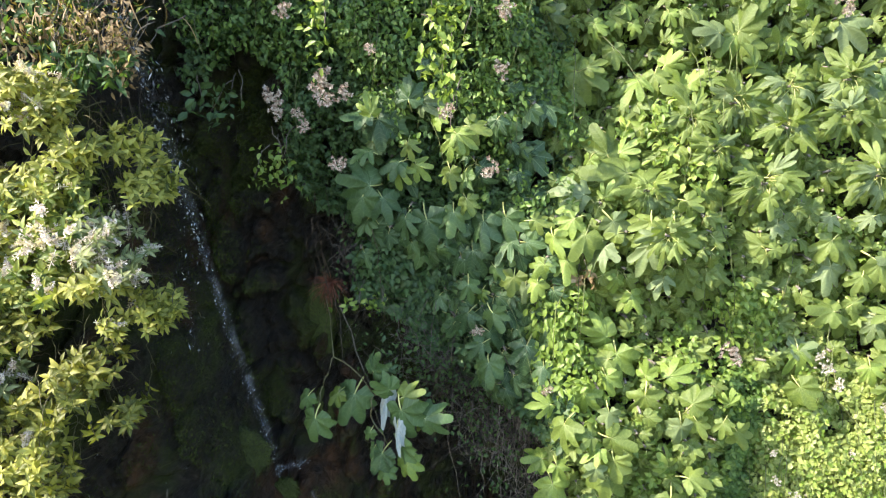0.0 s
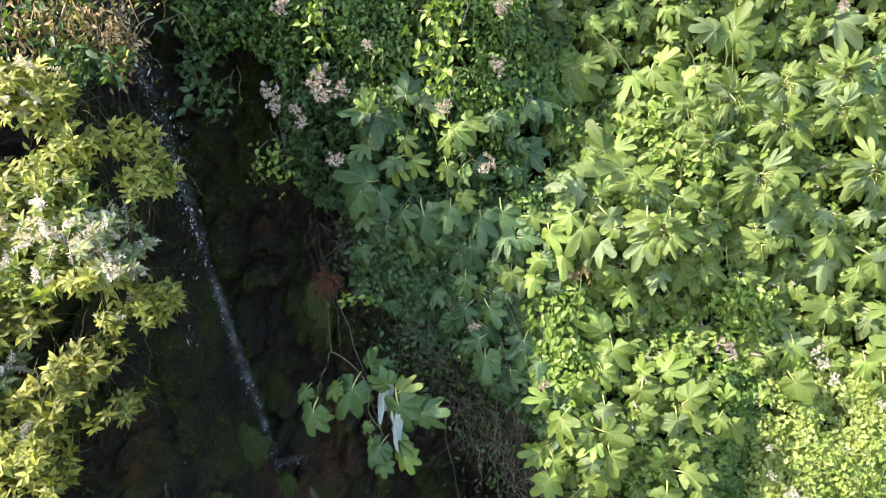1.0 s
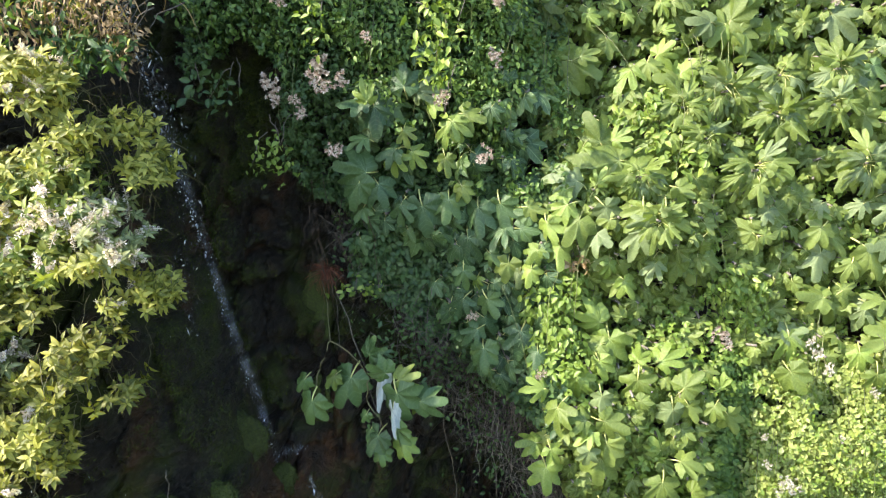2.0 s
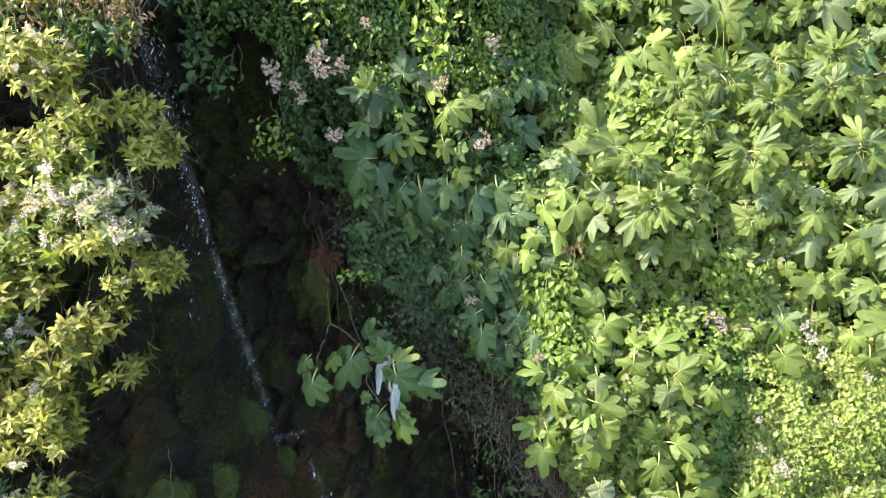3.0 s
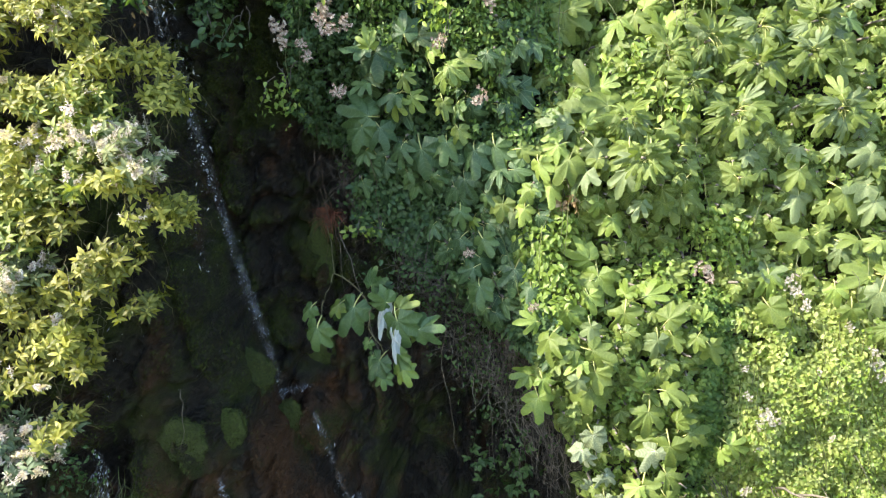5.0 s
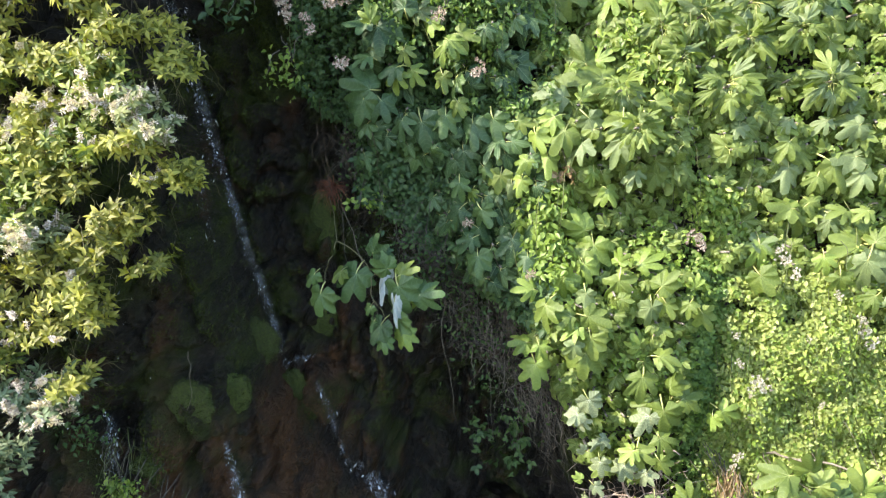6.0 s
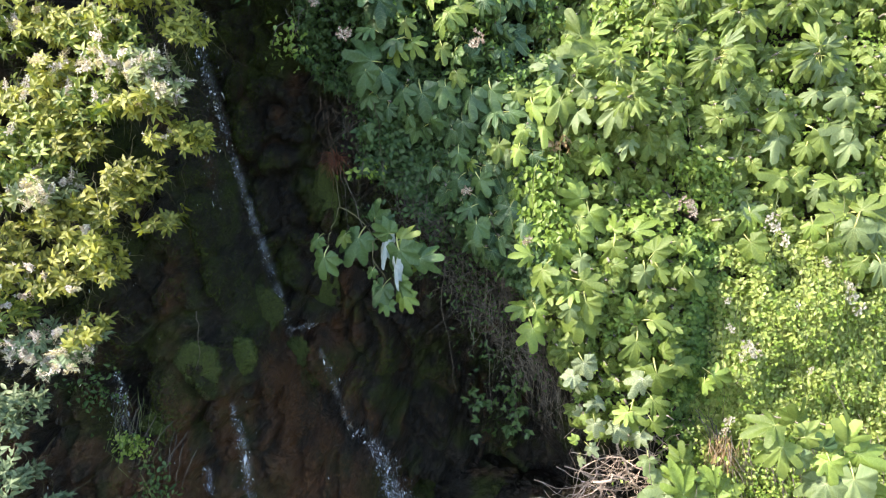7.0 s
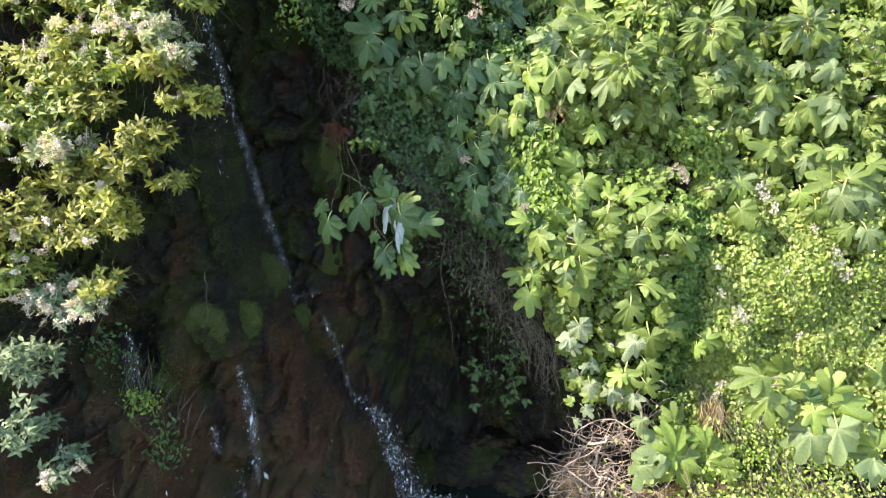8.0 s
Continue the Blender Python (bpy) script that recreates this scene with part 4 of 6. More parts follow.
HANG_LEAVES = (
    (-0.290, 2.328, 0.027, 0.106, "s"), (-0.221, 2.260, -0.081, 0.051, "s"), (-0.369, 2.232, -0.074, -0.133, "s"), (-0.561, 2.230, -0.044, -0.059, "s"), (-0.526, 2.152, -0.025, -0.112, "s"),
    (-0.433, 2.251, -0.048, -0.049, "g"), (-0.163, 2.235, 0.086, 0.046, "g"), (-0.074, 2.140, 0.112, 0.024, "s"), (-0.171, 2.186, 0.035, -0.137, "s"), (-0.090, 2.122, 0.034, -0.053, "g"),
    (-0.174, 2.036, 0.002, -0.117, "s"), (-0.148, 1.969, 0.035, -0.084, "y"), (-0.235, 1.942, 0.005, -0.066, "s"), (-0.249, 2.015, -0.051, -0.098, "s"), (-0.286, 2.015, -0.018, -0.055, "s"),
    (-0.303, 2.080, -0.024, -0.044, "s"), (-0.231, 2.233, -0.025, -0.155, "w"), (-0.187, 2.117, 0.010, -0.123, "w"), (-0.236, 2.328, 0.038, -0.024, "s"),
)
TOP_LEAVES = (
    (0.320, 3.741, -0.009, -0.109, "s"), (0.471, 3.783, 0.061, -0.122, "p"), (0.690, 3.743, 0.054, -0.049, "y"), (0.797, 3.763, -0.062, -0.025, "y"), (0.829, 3.820, 0.063, -0.043, "y"),
    (0.866, 3.743, 0.037, -0.039, "y"), (1.030, 3.792, 0.032, -0.058, "y"), (1.053, 3.673, 0.044, 0.035, "y"), (1.251, 3.704, -0.113, 0.014, "p"), (1.356, 3.714, 0.042, 0.116, "g"),
    (1.333, 3.704, -0.038, 0.059, "g"), (1.419, 3.764, 0.033, 0.080, "g"), (1.387, 3.674, 0.055, -0.100, "g"), (1.339, 3.699, -0.079, -0.088, "y"), (1.586, 3.667, -0.024, -0.079, "y"),
    (1.598, 3.681, 0.124, -0.025, "g"), (1.725, 3.724, -0.074, 0.064, "g"), (1.740, 3.721, 0.004, 0.073, "g"), (1.750, 3.729, 0.049, 0.041, "g"), (1.691, 3.814, -0.059, 0.044, "y"),
    (1.829, 3.804, -0.029, 0.069, "g"), (1.891, 3.754, 0.118, -0.111, "p"), (1.513, 3.718, -0.067, 0.012, "g"),
)


TAKEN = []
WHORLS = ((1.57, 3.47), (1.82, 3.34), (1.87, 3.50), (1.53, 3.29), (1.39, 3.07), (1.09, 3.33), (1.30, 3.40), (1.18, 3.20), (0.86, 3.05), (0.91, 2.89), (1.92, 3.09))


def fig_leaves(shrub, rows, surface, front=0.02, shapes=(0, 1, 2, 3, 4, 5), grow=1.08):
    """Single leaves on the front of a shrub: x and z of the blade's foot, the way to its tip, and its tone."""
    o = np.array(shrub.location)
    for x, z, dx, dz, tone in rows:
        long = math.hypot(dx, dz)
        foot = np.array((x, surface(x, z) - front + rng.normal(0, 0.018), z)) - o
        way = np.array((dx, rng.uniform(-0.5, 0.05) * long, dz))
        nrm = np.array((-0.30, -0.80, 0.45)) + rng.normal(0, 0.2, 3)
        part("leaf", FIG_FLAT[tone][shapes[int(rng.integers(0, len(shapes)))]], None, shrub, at=matrix_of(Vector(foot), way, nrm, long * grow, 0.34 if tone == "w" else rng.uniform(0.86, 1.06)))


def fig_whorl(shrub, x, z, n, size):
    """A shoot's tip that faces outwards: long pale petioles spread from it like spokes, and the narrow blades droop at their ends."""
    o = np.array(shrub.location)
    tip = np.array((x, hedge_y(x, z) - 0.10, z)) - o
    v, t, u = tube(wander(tip + np.array((0.02, 0.30, -0.12)), tip, 7, -0.03, 0.006), 0.009, 0.006)
    part("branch", tri_mesh("branch", v, t, u), BARK, shrub)
    first = rng.random() * 6.28
    for k in range(n):
        a = first + k * 6.283 / n + rng.normal(0, 0.2)
        big = size * rng.uniform(0.75, 1.2)
        spoke = np.array((math.cos(a), -0.25 + 0.2 * rng.normal(), math.sin(a) - 0.12))
        foot = tip + unit(spoke) * big * 0.56
        way = spoke + np.array((0, rng.uniform(-0.1, 0.35), -0.45))
        part("leaf", FIG_FLAT["g" if rng.random() < 0.75 else "p"][int(rng.choice((4, 1, 3)))], None, shrub, at=matrix_of(Vector(foot), way, np.array((-0.25, -0.85, 0.35)) + rng.normal(0, 0.25, 3), big, rng.uniform(0.5, 0.75)))


def fig_shrub(label, rows, fill=None, most=0, tone="green", size=0.10, surface=hedge_y, front=0.02, back=0.06, shapes=(0, 1, 2, 3, 4, 5)):
    """rows: the leaves in front; fill: a box on the wall in which lesser shoots stand behind them."""
    e = thing("fig_shrub", label, "shrub", (rows[0][0], surface(rows[0][0], rows[0][1]) + 0.3, 0.0))
    o = np.array(e.location)
    for _ in range(600 if fill else 0):
        x, z = rng.uniform(fill[0], fill[1]), rng.uniform(fill[2], fill[3])
        if most and in_wall(x, z) > 0.5 and min([math.hypot(x - a, z - b) for a, b in TAKEN] + [9]) > 0.072 and all(math.hypot(x - a, z - b) > r for a, b, r in BARE):
            TAKEN.append((x, z))
            most -= 1
            f = rng.uniform(0.75, 1.1)
            fig_branch(e, np.array((x, surface(x, z) + back + rng.normal(0, 0.02), z)) - o, round(8 * f), size * f, tone)
    fig_leaves(e, rows, surface, front, shapes)
    return e


fig_shrub("fig shrub with shade-toned leaves beside the recess", MID_LEAVES, (-0.4, 0.4, 2.75, 3.6), 24, "shade", 0.11, surface=lambda x, z: 2.80, front=0.07, back=-0.01)
fig_shrub("fig branch with shade-toned leaves over dead stems", MIDLOW_LEAVES, (0.0, 0.50, 2.05, 2.95), 34, "shade", 0.12, front=0.07, back=-0.02)
fig_shrub("green fig branches in sun above the dark gap", TOPMID_LEAVES, (0.3, 1.25, 3.3, 4.4), 66, size=0.10, back=0.03)
fig_shrub("fig branches at the top of the wall in sun", TOP_LEAVES, (0.5, 2.4, 3.75, 4.6), 46, size=0.10, back=0.03)
fig_shrub("sunlit fig shrub with broad pale-veined leaves", MIDFIG_LEAVES, (0.5, 1.25, 2.55, 3.3), 72, size=0.10, back=0.03)
whorled = fig_shrub("sunlit fig shoots with narrow leaves in whorls", UPRIGHT_LEAVES, (1.2, 1.75, 3.1, 4.4), 76, size=0.10, back=0.03, shapes=(4, 1, 4, 3))
for x, z in WHORLS:
    fig_whorl(whorled, x, z, int(rng.integers(9, 13)), rng.uniform(0.085, 0.11))
fig_shrub("tall fig shoots in sun, upright leaves partly toned pale for sheen", FARRIGHT_LEAVES, (1.35, 2.6, 2.8, 4.4), 80, size=0.10, back=0.03)
fig_shrub("fig shrub with large deeply lobed leaves partly toned pale for sheen", RIGHT_LEAVES, (1.35, 2.6, 2.2, 2.9), 60, size=0.10, back=0.03, shapes=(4, 1, 3, 0))
fig_shrub("bright fig shrub with yellow-green leaves at the shade's edge", LOWMID_LEAVES, (0.5, 1.25, 1.9, 2.6), 52, size=0.092)
fig_shrub("fig branches with bright broad leaves over the brush pile", LOW_LEAVES, (0.5, 1.25, 1.35, 1.95), 40, size=0.092)
fig_shrub("fig shoot with one large whorl of deeply lobed leaves", ROSETTE_LEAVES, (1.8, 2.6, 1.9, 2.3), 10, front=0.07, shapes=(4, 1, 4))
fig_shrub("dusty pale fig sprouts hanging beside a brush pile", FOOT_LEAVES, (0.72, 1.1, 1.0, 1.4), 5, surface=lambda x, z: 2.42)
fig_shrub("young fig plant with large fresh green leaves in sun", YOUNG_LEAVES, surface=lambda x, z: 2.32)
near_fig = fig_shrub("low fig plant with very large sunlit lobed leaves", NEAR_LEAVES, surface=lambda x, z: 1.75)
for a, b in (((1.72, 2.50, 1.22), (1.60, 1.84, 1.48)), ((1.84, 2.50, 1.18), (1.88, 1.84, 1.40)), ((1.45, 2.5, 0.5), (1.40, 2.36, 0.85))):
    v, t, u = tube(wander(np.array(a) - np.array(near_fig.location), np.array(b) - np.array(near_fig.location), 9, -0.05, 0.012), 0.007, 0.004)
    part("branch", tri_mesh("branch", v, t, u), BARK, near_fig)


def hanging_fig():
    """The lone fig branch that hangs out over the recess."""
    e = thing("fig_branch", "lone drooping fig branch with broad leaves over dark recess", "branch", (-0.50, 2.85, 2.45))
    o = np.array(e.location)
    joint, fork, mid, tip, left, right = (-0.461, 2.46, 2.369), (-0.292, 2.40, 2.225), (-0.302, 2.38, 2.133), (-0.225, 2.36, 1.993), (-0.504, 2.42, 2.253), (-0.176, 2.42, 2.18)
    rows = (((-0.57, 2.9, 2.50), joint), (joint, fork), (fork, mid), (mid, tip), (joint, left), (left, (-0.527, 2.38, 2.141)), (fork, right), (right, (-0.19, 2.38, 2.10)), (right, (-0.097, 2.40, 2.103)))
    for a, b in rows:
        v, t, u = tube(wander(np.array(a) - o, np.array(b) - o, 6, -0.01, 0.006), 0.003, 0.0022)
        part("twig", tri_mesh("twig", v, t, u), MINT_STEM, e)
    # mostly s leaves: their colour holds the shade of the recess
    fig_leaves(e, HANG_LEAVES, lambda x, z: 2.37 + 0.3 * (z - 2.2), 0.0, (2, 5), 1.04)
    return e


hanging_fig()


# ---------------------------------------------------------------- brambles and small leaves
LEAFLET = blade(3, 0.62, 0.42, 0.16, 0.22)
TRIPLE = joined([turned(LEAFLET, 0.0, (0, 0.28, 0), 0.72), turned(LEAFLET, 1.15, (0, 0.22, 0), 0.6), turned(LEAFLET, -1.15, (0, 0.22, 0), 0.6)])


def kite(width=0.66, peak=0.45, fold=0.16, droop=0.22):
    """The plainest leaf: four faces, folded along the midrib."""
    w = width * 0.5
    v = [(0, 0, 0), (-w, peak, -droop * peak ** 2 + 3 * fold * w), (0, peak, -droop * peak ** 2), (w, peak, -droop * peak ** 2 + 3 * fold * w), (0, 1, -droop)]
    return np.array(v, float), np.array([(0, 2, 1), (0, 3, 2), (1, 2, 4), (2, 3, 4)]), np.array([(0.2, 0), (1, peak), (0, peak), (1, peak), (0.2, 1)], float)


THIN = kite()
PLAIN_TRIPLE = joined([turned(THIN, 0.0, (0, 0.28, 0), 0.72), turned(THIN, 1.15, (0, 0.22, 0), 0.6), turned(THIN, -1.15, (0, 0.22, 0), 0.6)])
SMALL = blade(3, 0.55, 0.45, 0.15, 0.2)


def floret_cluster():
    """A head of small faded flowers."""
    ps = []
    pet = blade(2, 0.7, 0.6, 0.1, 0.2)
    for k in range(20):
        c = rng.normal(0, 0.018, 3) * np.array((1, 0.6, 1.2))
        for j in range(5):
            a = j * 1.2566
            x, y, z = np.array((1, 0, 0)), np.array((0, 0, 1.0)), np.array((0, -1.0, 0.2))
            tip = x * math.cos(a) + y * math.sin(a) + z * 0.35
            ps.append(spread(pet, c[None], tip[None], (z + rng.normal(0, 0.3, 3))[None], rng.uniform(0.010, 0.016)))
    return tri_mesh("flower_head", *joined(ps))


CLUSTERS = [floret_cluster() for _ in range(4)]
CREAM_CLUSTERS = [floret_cluster() for _ in range(3)]
for me in CLUSTERS:
    me.materials.append(PINK)
for me in CREAM_CLUSTERS:
    me.materials.append(CREAM)


def leaf_mass(name, template, material, n, keep, surface, size, box, deep=0.22, lift=0.0, hang=0.6, jitter=0.5, parent=None, label="", lumpy=1.0):
    """n small leaves through a layer behind surface(x, z), where keep(x, z) holds."""
    x = rng.uniform(box[0], box[1], n * 6)
    z = rng.uniform(box[2], box[3], n * 6)
    lump = np.array([noise.noise(Vector((a * 3.1, 4.2, b * 3.1))) for a, b in zip(x, z)])
    fine = np.array([noise.noise(Vector((a * 9, 8.8, b * 9))) for a, b in zip(x, z)])
    ok = np.array([keep(a, b) for a, b in zip(x, z)])
    ok = np.where(rng.random(len(x)) < ok)[0][:n]
    x, z, lump, fine = x[ok], z[ok], lump[ok], fine[ok]
    y = np.array([surface(a, b) for a, b in zip(x, z)]) + deep * rng.random(len(x)) ** 1.4 - lift - lumpy * (0.10 * lump + 0.05 * fine)
    p = np.stack([x, y, z], 1)
    tip = np.stack([rng.normal(0, 0.7, len(x)), rng.normal(-0.25, 0.35, len(x)), -hang + rng.normal(0, 0.55, len(x))], 1)
    nrm = np.array((-0.25, -0.62, 0.62)) + rng.normal(0, jitter, (len(x), 3))
    v, t, u = spread(template, p, tip, nrm, size * rng.uniform(0.65, 1.3, len(x)))
    off = np.array(parent.location) if parent else 0
    ob = part(name, tri_mesh(name, v - off, t, u), material, parent, label)
    return tagged(ob, kind="stuff"), p


def bramble(label, material, n, keep, size, box, template, stems=14, flowers=(), **more):
    cx, cz = (box[0] + box[1]) / 2, (box[2] + box[3]) / 2
    e = thing("bramble_bush", label, "shrub", (cx, hedge_y(cx, cz) + 0.25, max(0.0, box[2])))
    o = np.array(e.location)
    leaves, pts = leaf_mass("foliage", template, material, n, keep, more.pop("surface", hedge_y), size, box, parent=e, **more)
    pick = rng.integers(0, len(pts), stems)
    tubes = []
    for k in pick:
        a = pts[k] + np.array((rng.normal(0, 0.12), 0.12, 0.35))
        b = pts[k] + np.array((rng.normal(0, 0.05), -0.04, -0.12))
        tubes.append(tube(wander(a - o, b - o, 8, -0.05, 0.012), 0.0022, 0.0012, 4))
    v, t, u = joined(tubes)
    tagged(part("stem_tangle", tri_mesh("stem_tangle", v, t, u), STALK, e), kind="stuff")
    for x, y, z, s in flowers:
        tagged(part("flower_head", (CREAM_CLUSTERS if material is THICKET else CLUSTERS)[int(rng.integers(0, 3))], None, e, "cream flowers" if material is THICKET else "pinkish faded flowers", at=Matrix.Translation(Vector((x, y, z)) - e.location) @ Matrix.Rotation(rng.random() * 6, 4, "Y") @ Matrix.Scale(s * (0.65 if material is THICKET else 0.85), 4)), kind="stuff")
    return e


def spot(cx, cz, rx, rz):
    """An uneven patch that thins out towards its rim."""
    def keep(x, z):
        r = math.hypot((x - cx) / rx, (z - cz) / rz) + 0.75 * noise.noise(Vector((x * 5, z * 5, 3))) + 0.5 * noise.noise(Vector((x * 13, z * 13, 5)))
        return in_wall(x, z) * smooth(1.15, 0.55, r)
    return keep


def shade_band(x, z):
    """Shade between low fig and thicket, put in as darker recessed leaves: 1 inside."""
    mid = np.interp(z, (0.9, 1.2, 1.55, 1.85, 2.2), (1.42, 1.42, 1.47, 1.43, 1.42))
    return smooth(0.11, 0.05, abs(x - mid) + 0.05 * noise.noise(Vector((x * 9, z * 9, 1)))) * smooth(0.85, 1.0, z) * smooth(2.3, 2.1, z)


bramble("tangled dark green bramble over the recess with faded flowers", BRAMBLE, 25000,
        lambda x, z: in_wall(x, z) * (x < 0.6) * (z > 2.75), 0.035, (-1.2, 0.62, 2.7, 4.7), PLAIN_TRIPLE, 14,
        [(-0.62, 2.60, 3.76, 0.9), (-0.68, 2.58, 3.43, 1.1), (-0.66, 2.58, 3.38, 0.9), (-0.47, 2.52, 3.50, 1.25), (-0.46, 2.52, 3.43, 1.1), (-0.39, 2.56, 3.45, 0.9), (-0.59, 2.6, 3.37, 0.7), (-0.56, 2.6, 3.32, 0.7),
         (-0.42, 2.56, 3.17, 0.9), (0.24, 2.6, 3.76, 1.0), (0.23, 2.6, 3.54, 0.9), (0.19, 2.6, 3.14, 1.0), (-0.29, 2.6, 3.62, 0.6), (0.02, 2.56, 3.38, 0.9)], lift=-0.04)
bramble("bramble with shade-toned leaves beside the recess", BRAMBLE_SHADE, 9000,
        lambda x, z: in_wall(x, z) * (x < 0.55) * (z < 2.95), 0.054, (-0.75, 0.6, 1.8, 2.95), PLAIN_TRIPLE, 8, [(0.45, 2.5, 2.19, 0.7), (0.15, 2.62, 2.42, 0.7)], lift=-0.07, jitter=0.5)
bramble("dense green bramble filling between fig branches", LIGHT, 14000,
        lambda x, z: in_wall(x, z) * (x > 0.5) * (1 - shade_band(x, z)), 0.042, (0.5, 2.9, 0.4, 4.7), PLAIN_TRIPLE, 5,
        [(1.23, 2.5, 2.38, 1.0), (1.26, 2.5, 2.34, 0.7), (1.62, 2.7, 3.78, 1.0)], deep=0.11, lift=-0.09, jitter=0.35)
LITTLE = kite(0.62, 0.5, 0.14, 0.25)


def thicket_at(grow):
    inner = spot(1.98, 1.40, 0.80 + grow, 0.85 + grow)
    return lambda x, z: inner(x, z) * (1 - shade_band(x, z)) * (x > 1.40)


def thicket_y(x, z):
    return hedge_y(x, z) + 0.10 * smooth(1.75, 1.45, x)


WHITE_HEADS = [(x, hedge_y(x, z) - 0.02, z, s) for x, z, s in ((1.66, 1.59, 1.3), (1.70, 1.55, 1.3), (1.64, 1.52, 1.0), (1.55, 1.70, 0.9), (1.50, 1.86, 0.7), (1.76, 2.22, 1.2), (1.80, 2.16, 1.1), (1.74, 2.27, 1.0), (2.02, 2.05, 0.9), (2.15, 1.93, 1.1), (2.18, 1.86, 1.4), (2.22, 1.80, 1.3),
               (1.98, 1.65, 0.8), (1.90, 1.82, 0.8), (1.60, 1.16, 1.1), (1.58, 1.10, 1.0), (2.02, 1.45, 0.8), (1.66, 1.40, 0.9))]
bramble("sunlit thicket of small round green leaves with faded flowers", THICKET, 25000, thicket_at(0.05), 0.031, (1.2, 3.0, 0.4, 2.5), LITTLE, 30, WHITE_HEADS, deep=0.06, lift=-0.02, jitter=0.28, surface=thicket_y, lumpy=1.1)
bramble("upright sprays of young leaves in the thicket", FRESH, 2500, thicket_at(-0.1), 0.026, (1.2, 3.0, 0.4, 2.5), LITTLE, 40, deep=0.07, lift=0.04, jitter=0.6, surface=thicket_y, lumpy=1.6)
bramble("light green small leaves deep in the thicket", THICKET, 7000, thicket_at(0.15), 0.045, (0.9, 3.0, 0.4, 2.5), PLAIN_TRIPLE, 4, deep=0.06, lift=-0.10, jitter=0.3, lumpy=1.6, surface=thicket_y)
bramble("darker bramble set back for the shade beside the low fig", BRAMBLE_LIT, 2600, lambda x, z: shade_band(x, z), 0.036, (1.2, 1.7, 0.8, 2.35), TRIPLE, 6, deep=0.12, lift=-0.13, jitter=0.5)
bramble("bright fresh green clump of small leaves in sun", FRESH, 1000, spot(1.37, 2.48, 0.16, 0.17), 0.034, (0.9, 1.8, 2.0, 2.9), SMALL, 8, deep=0.08, lift=0.05, jitter=0.4)
bramble("fresh light-green leaves among fig branches", FRESH, 450, spot(1.15, 3.28, 0.3, 0.2), 0.042, (0.7, 1.6, 2.9, 3.7), SMALL, 8, deep=0.08, lift=0.05, jitter=0.4)
bramble("yellow-green leaves at the edge of the shade", LIGHT, 500, spot(0.53, 2.40, 0.12, 0.30), 0.038, (0.3, 0.8, 1.9, 2.9), SMALL, 8, deep=0.08, lift=0.06, jitter=0.4)
bramble("bramble with sun-toned leaves between the fig branches", BRAMBLE_LIT, 1900, spot(0.30, 3.35, 0.30, 0.40), 0.028, (-0.1, 0.7, 2.9, 4.0), SMALL, 8, deep=0.10, lift=0.04, jitter=0.45)
bramble("bramble with sun-toned leaves at the brow over the stream", BRAMBLE_LIT, 1700, spot(-0.72, 3.75, 0.40, 0.30), 0.027, (-1.15, -0.3, 3.4, 4.2), SMALL, 8, deep=0.12, lift=0.03, jitter=0.5)
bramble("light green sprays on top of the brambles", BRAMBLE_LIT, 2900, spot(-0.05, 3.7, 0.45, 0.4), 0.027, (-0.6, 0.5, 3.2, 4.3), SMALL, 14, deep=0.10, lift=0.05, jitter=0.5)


# ---------------------------------------------------------------- mint on the outcrop
MINT_LEAF = blade(3, 0.42, 0.40, 0.12, 0.36)
FLORET = blade(2, 0.8, 0.5, 0.1, 0.3)


def mint_front(x, z):
    """The front of the mint that hangs over the outcrop."""
    # last term: unseen left end brought forward to shade the hanging fig
    return 1.60 + 0.32 * smooth(2.0, 3.3, z) + 0.20 * smooth(-1.2, -0.9, x) - 0.16 * swell(x, z, -0.98, 2.92, 0.18, 0.13) - 0.24 * smooth(-1.58, -1.9, x)


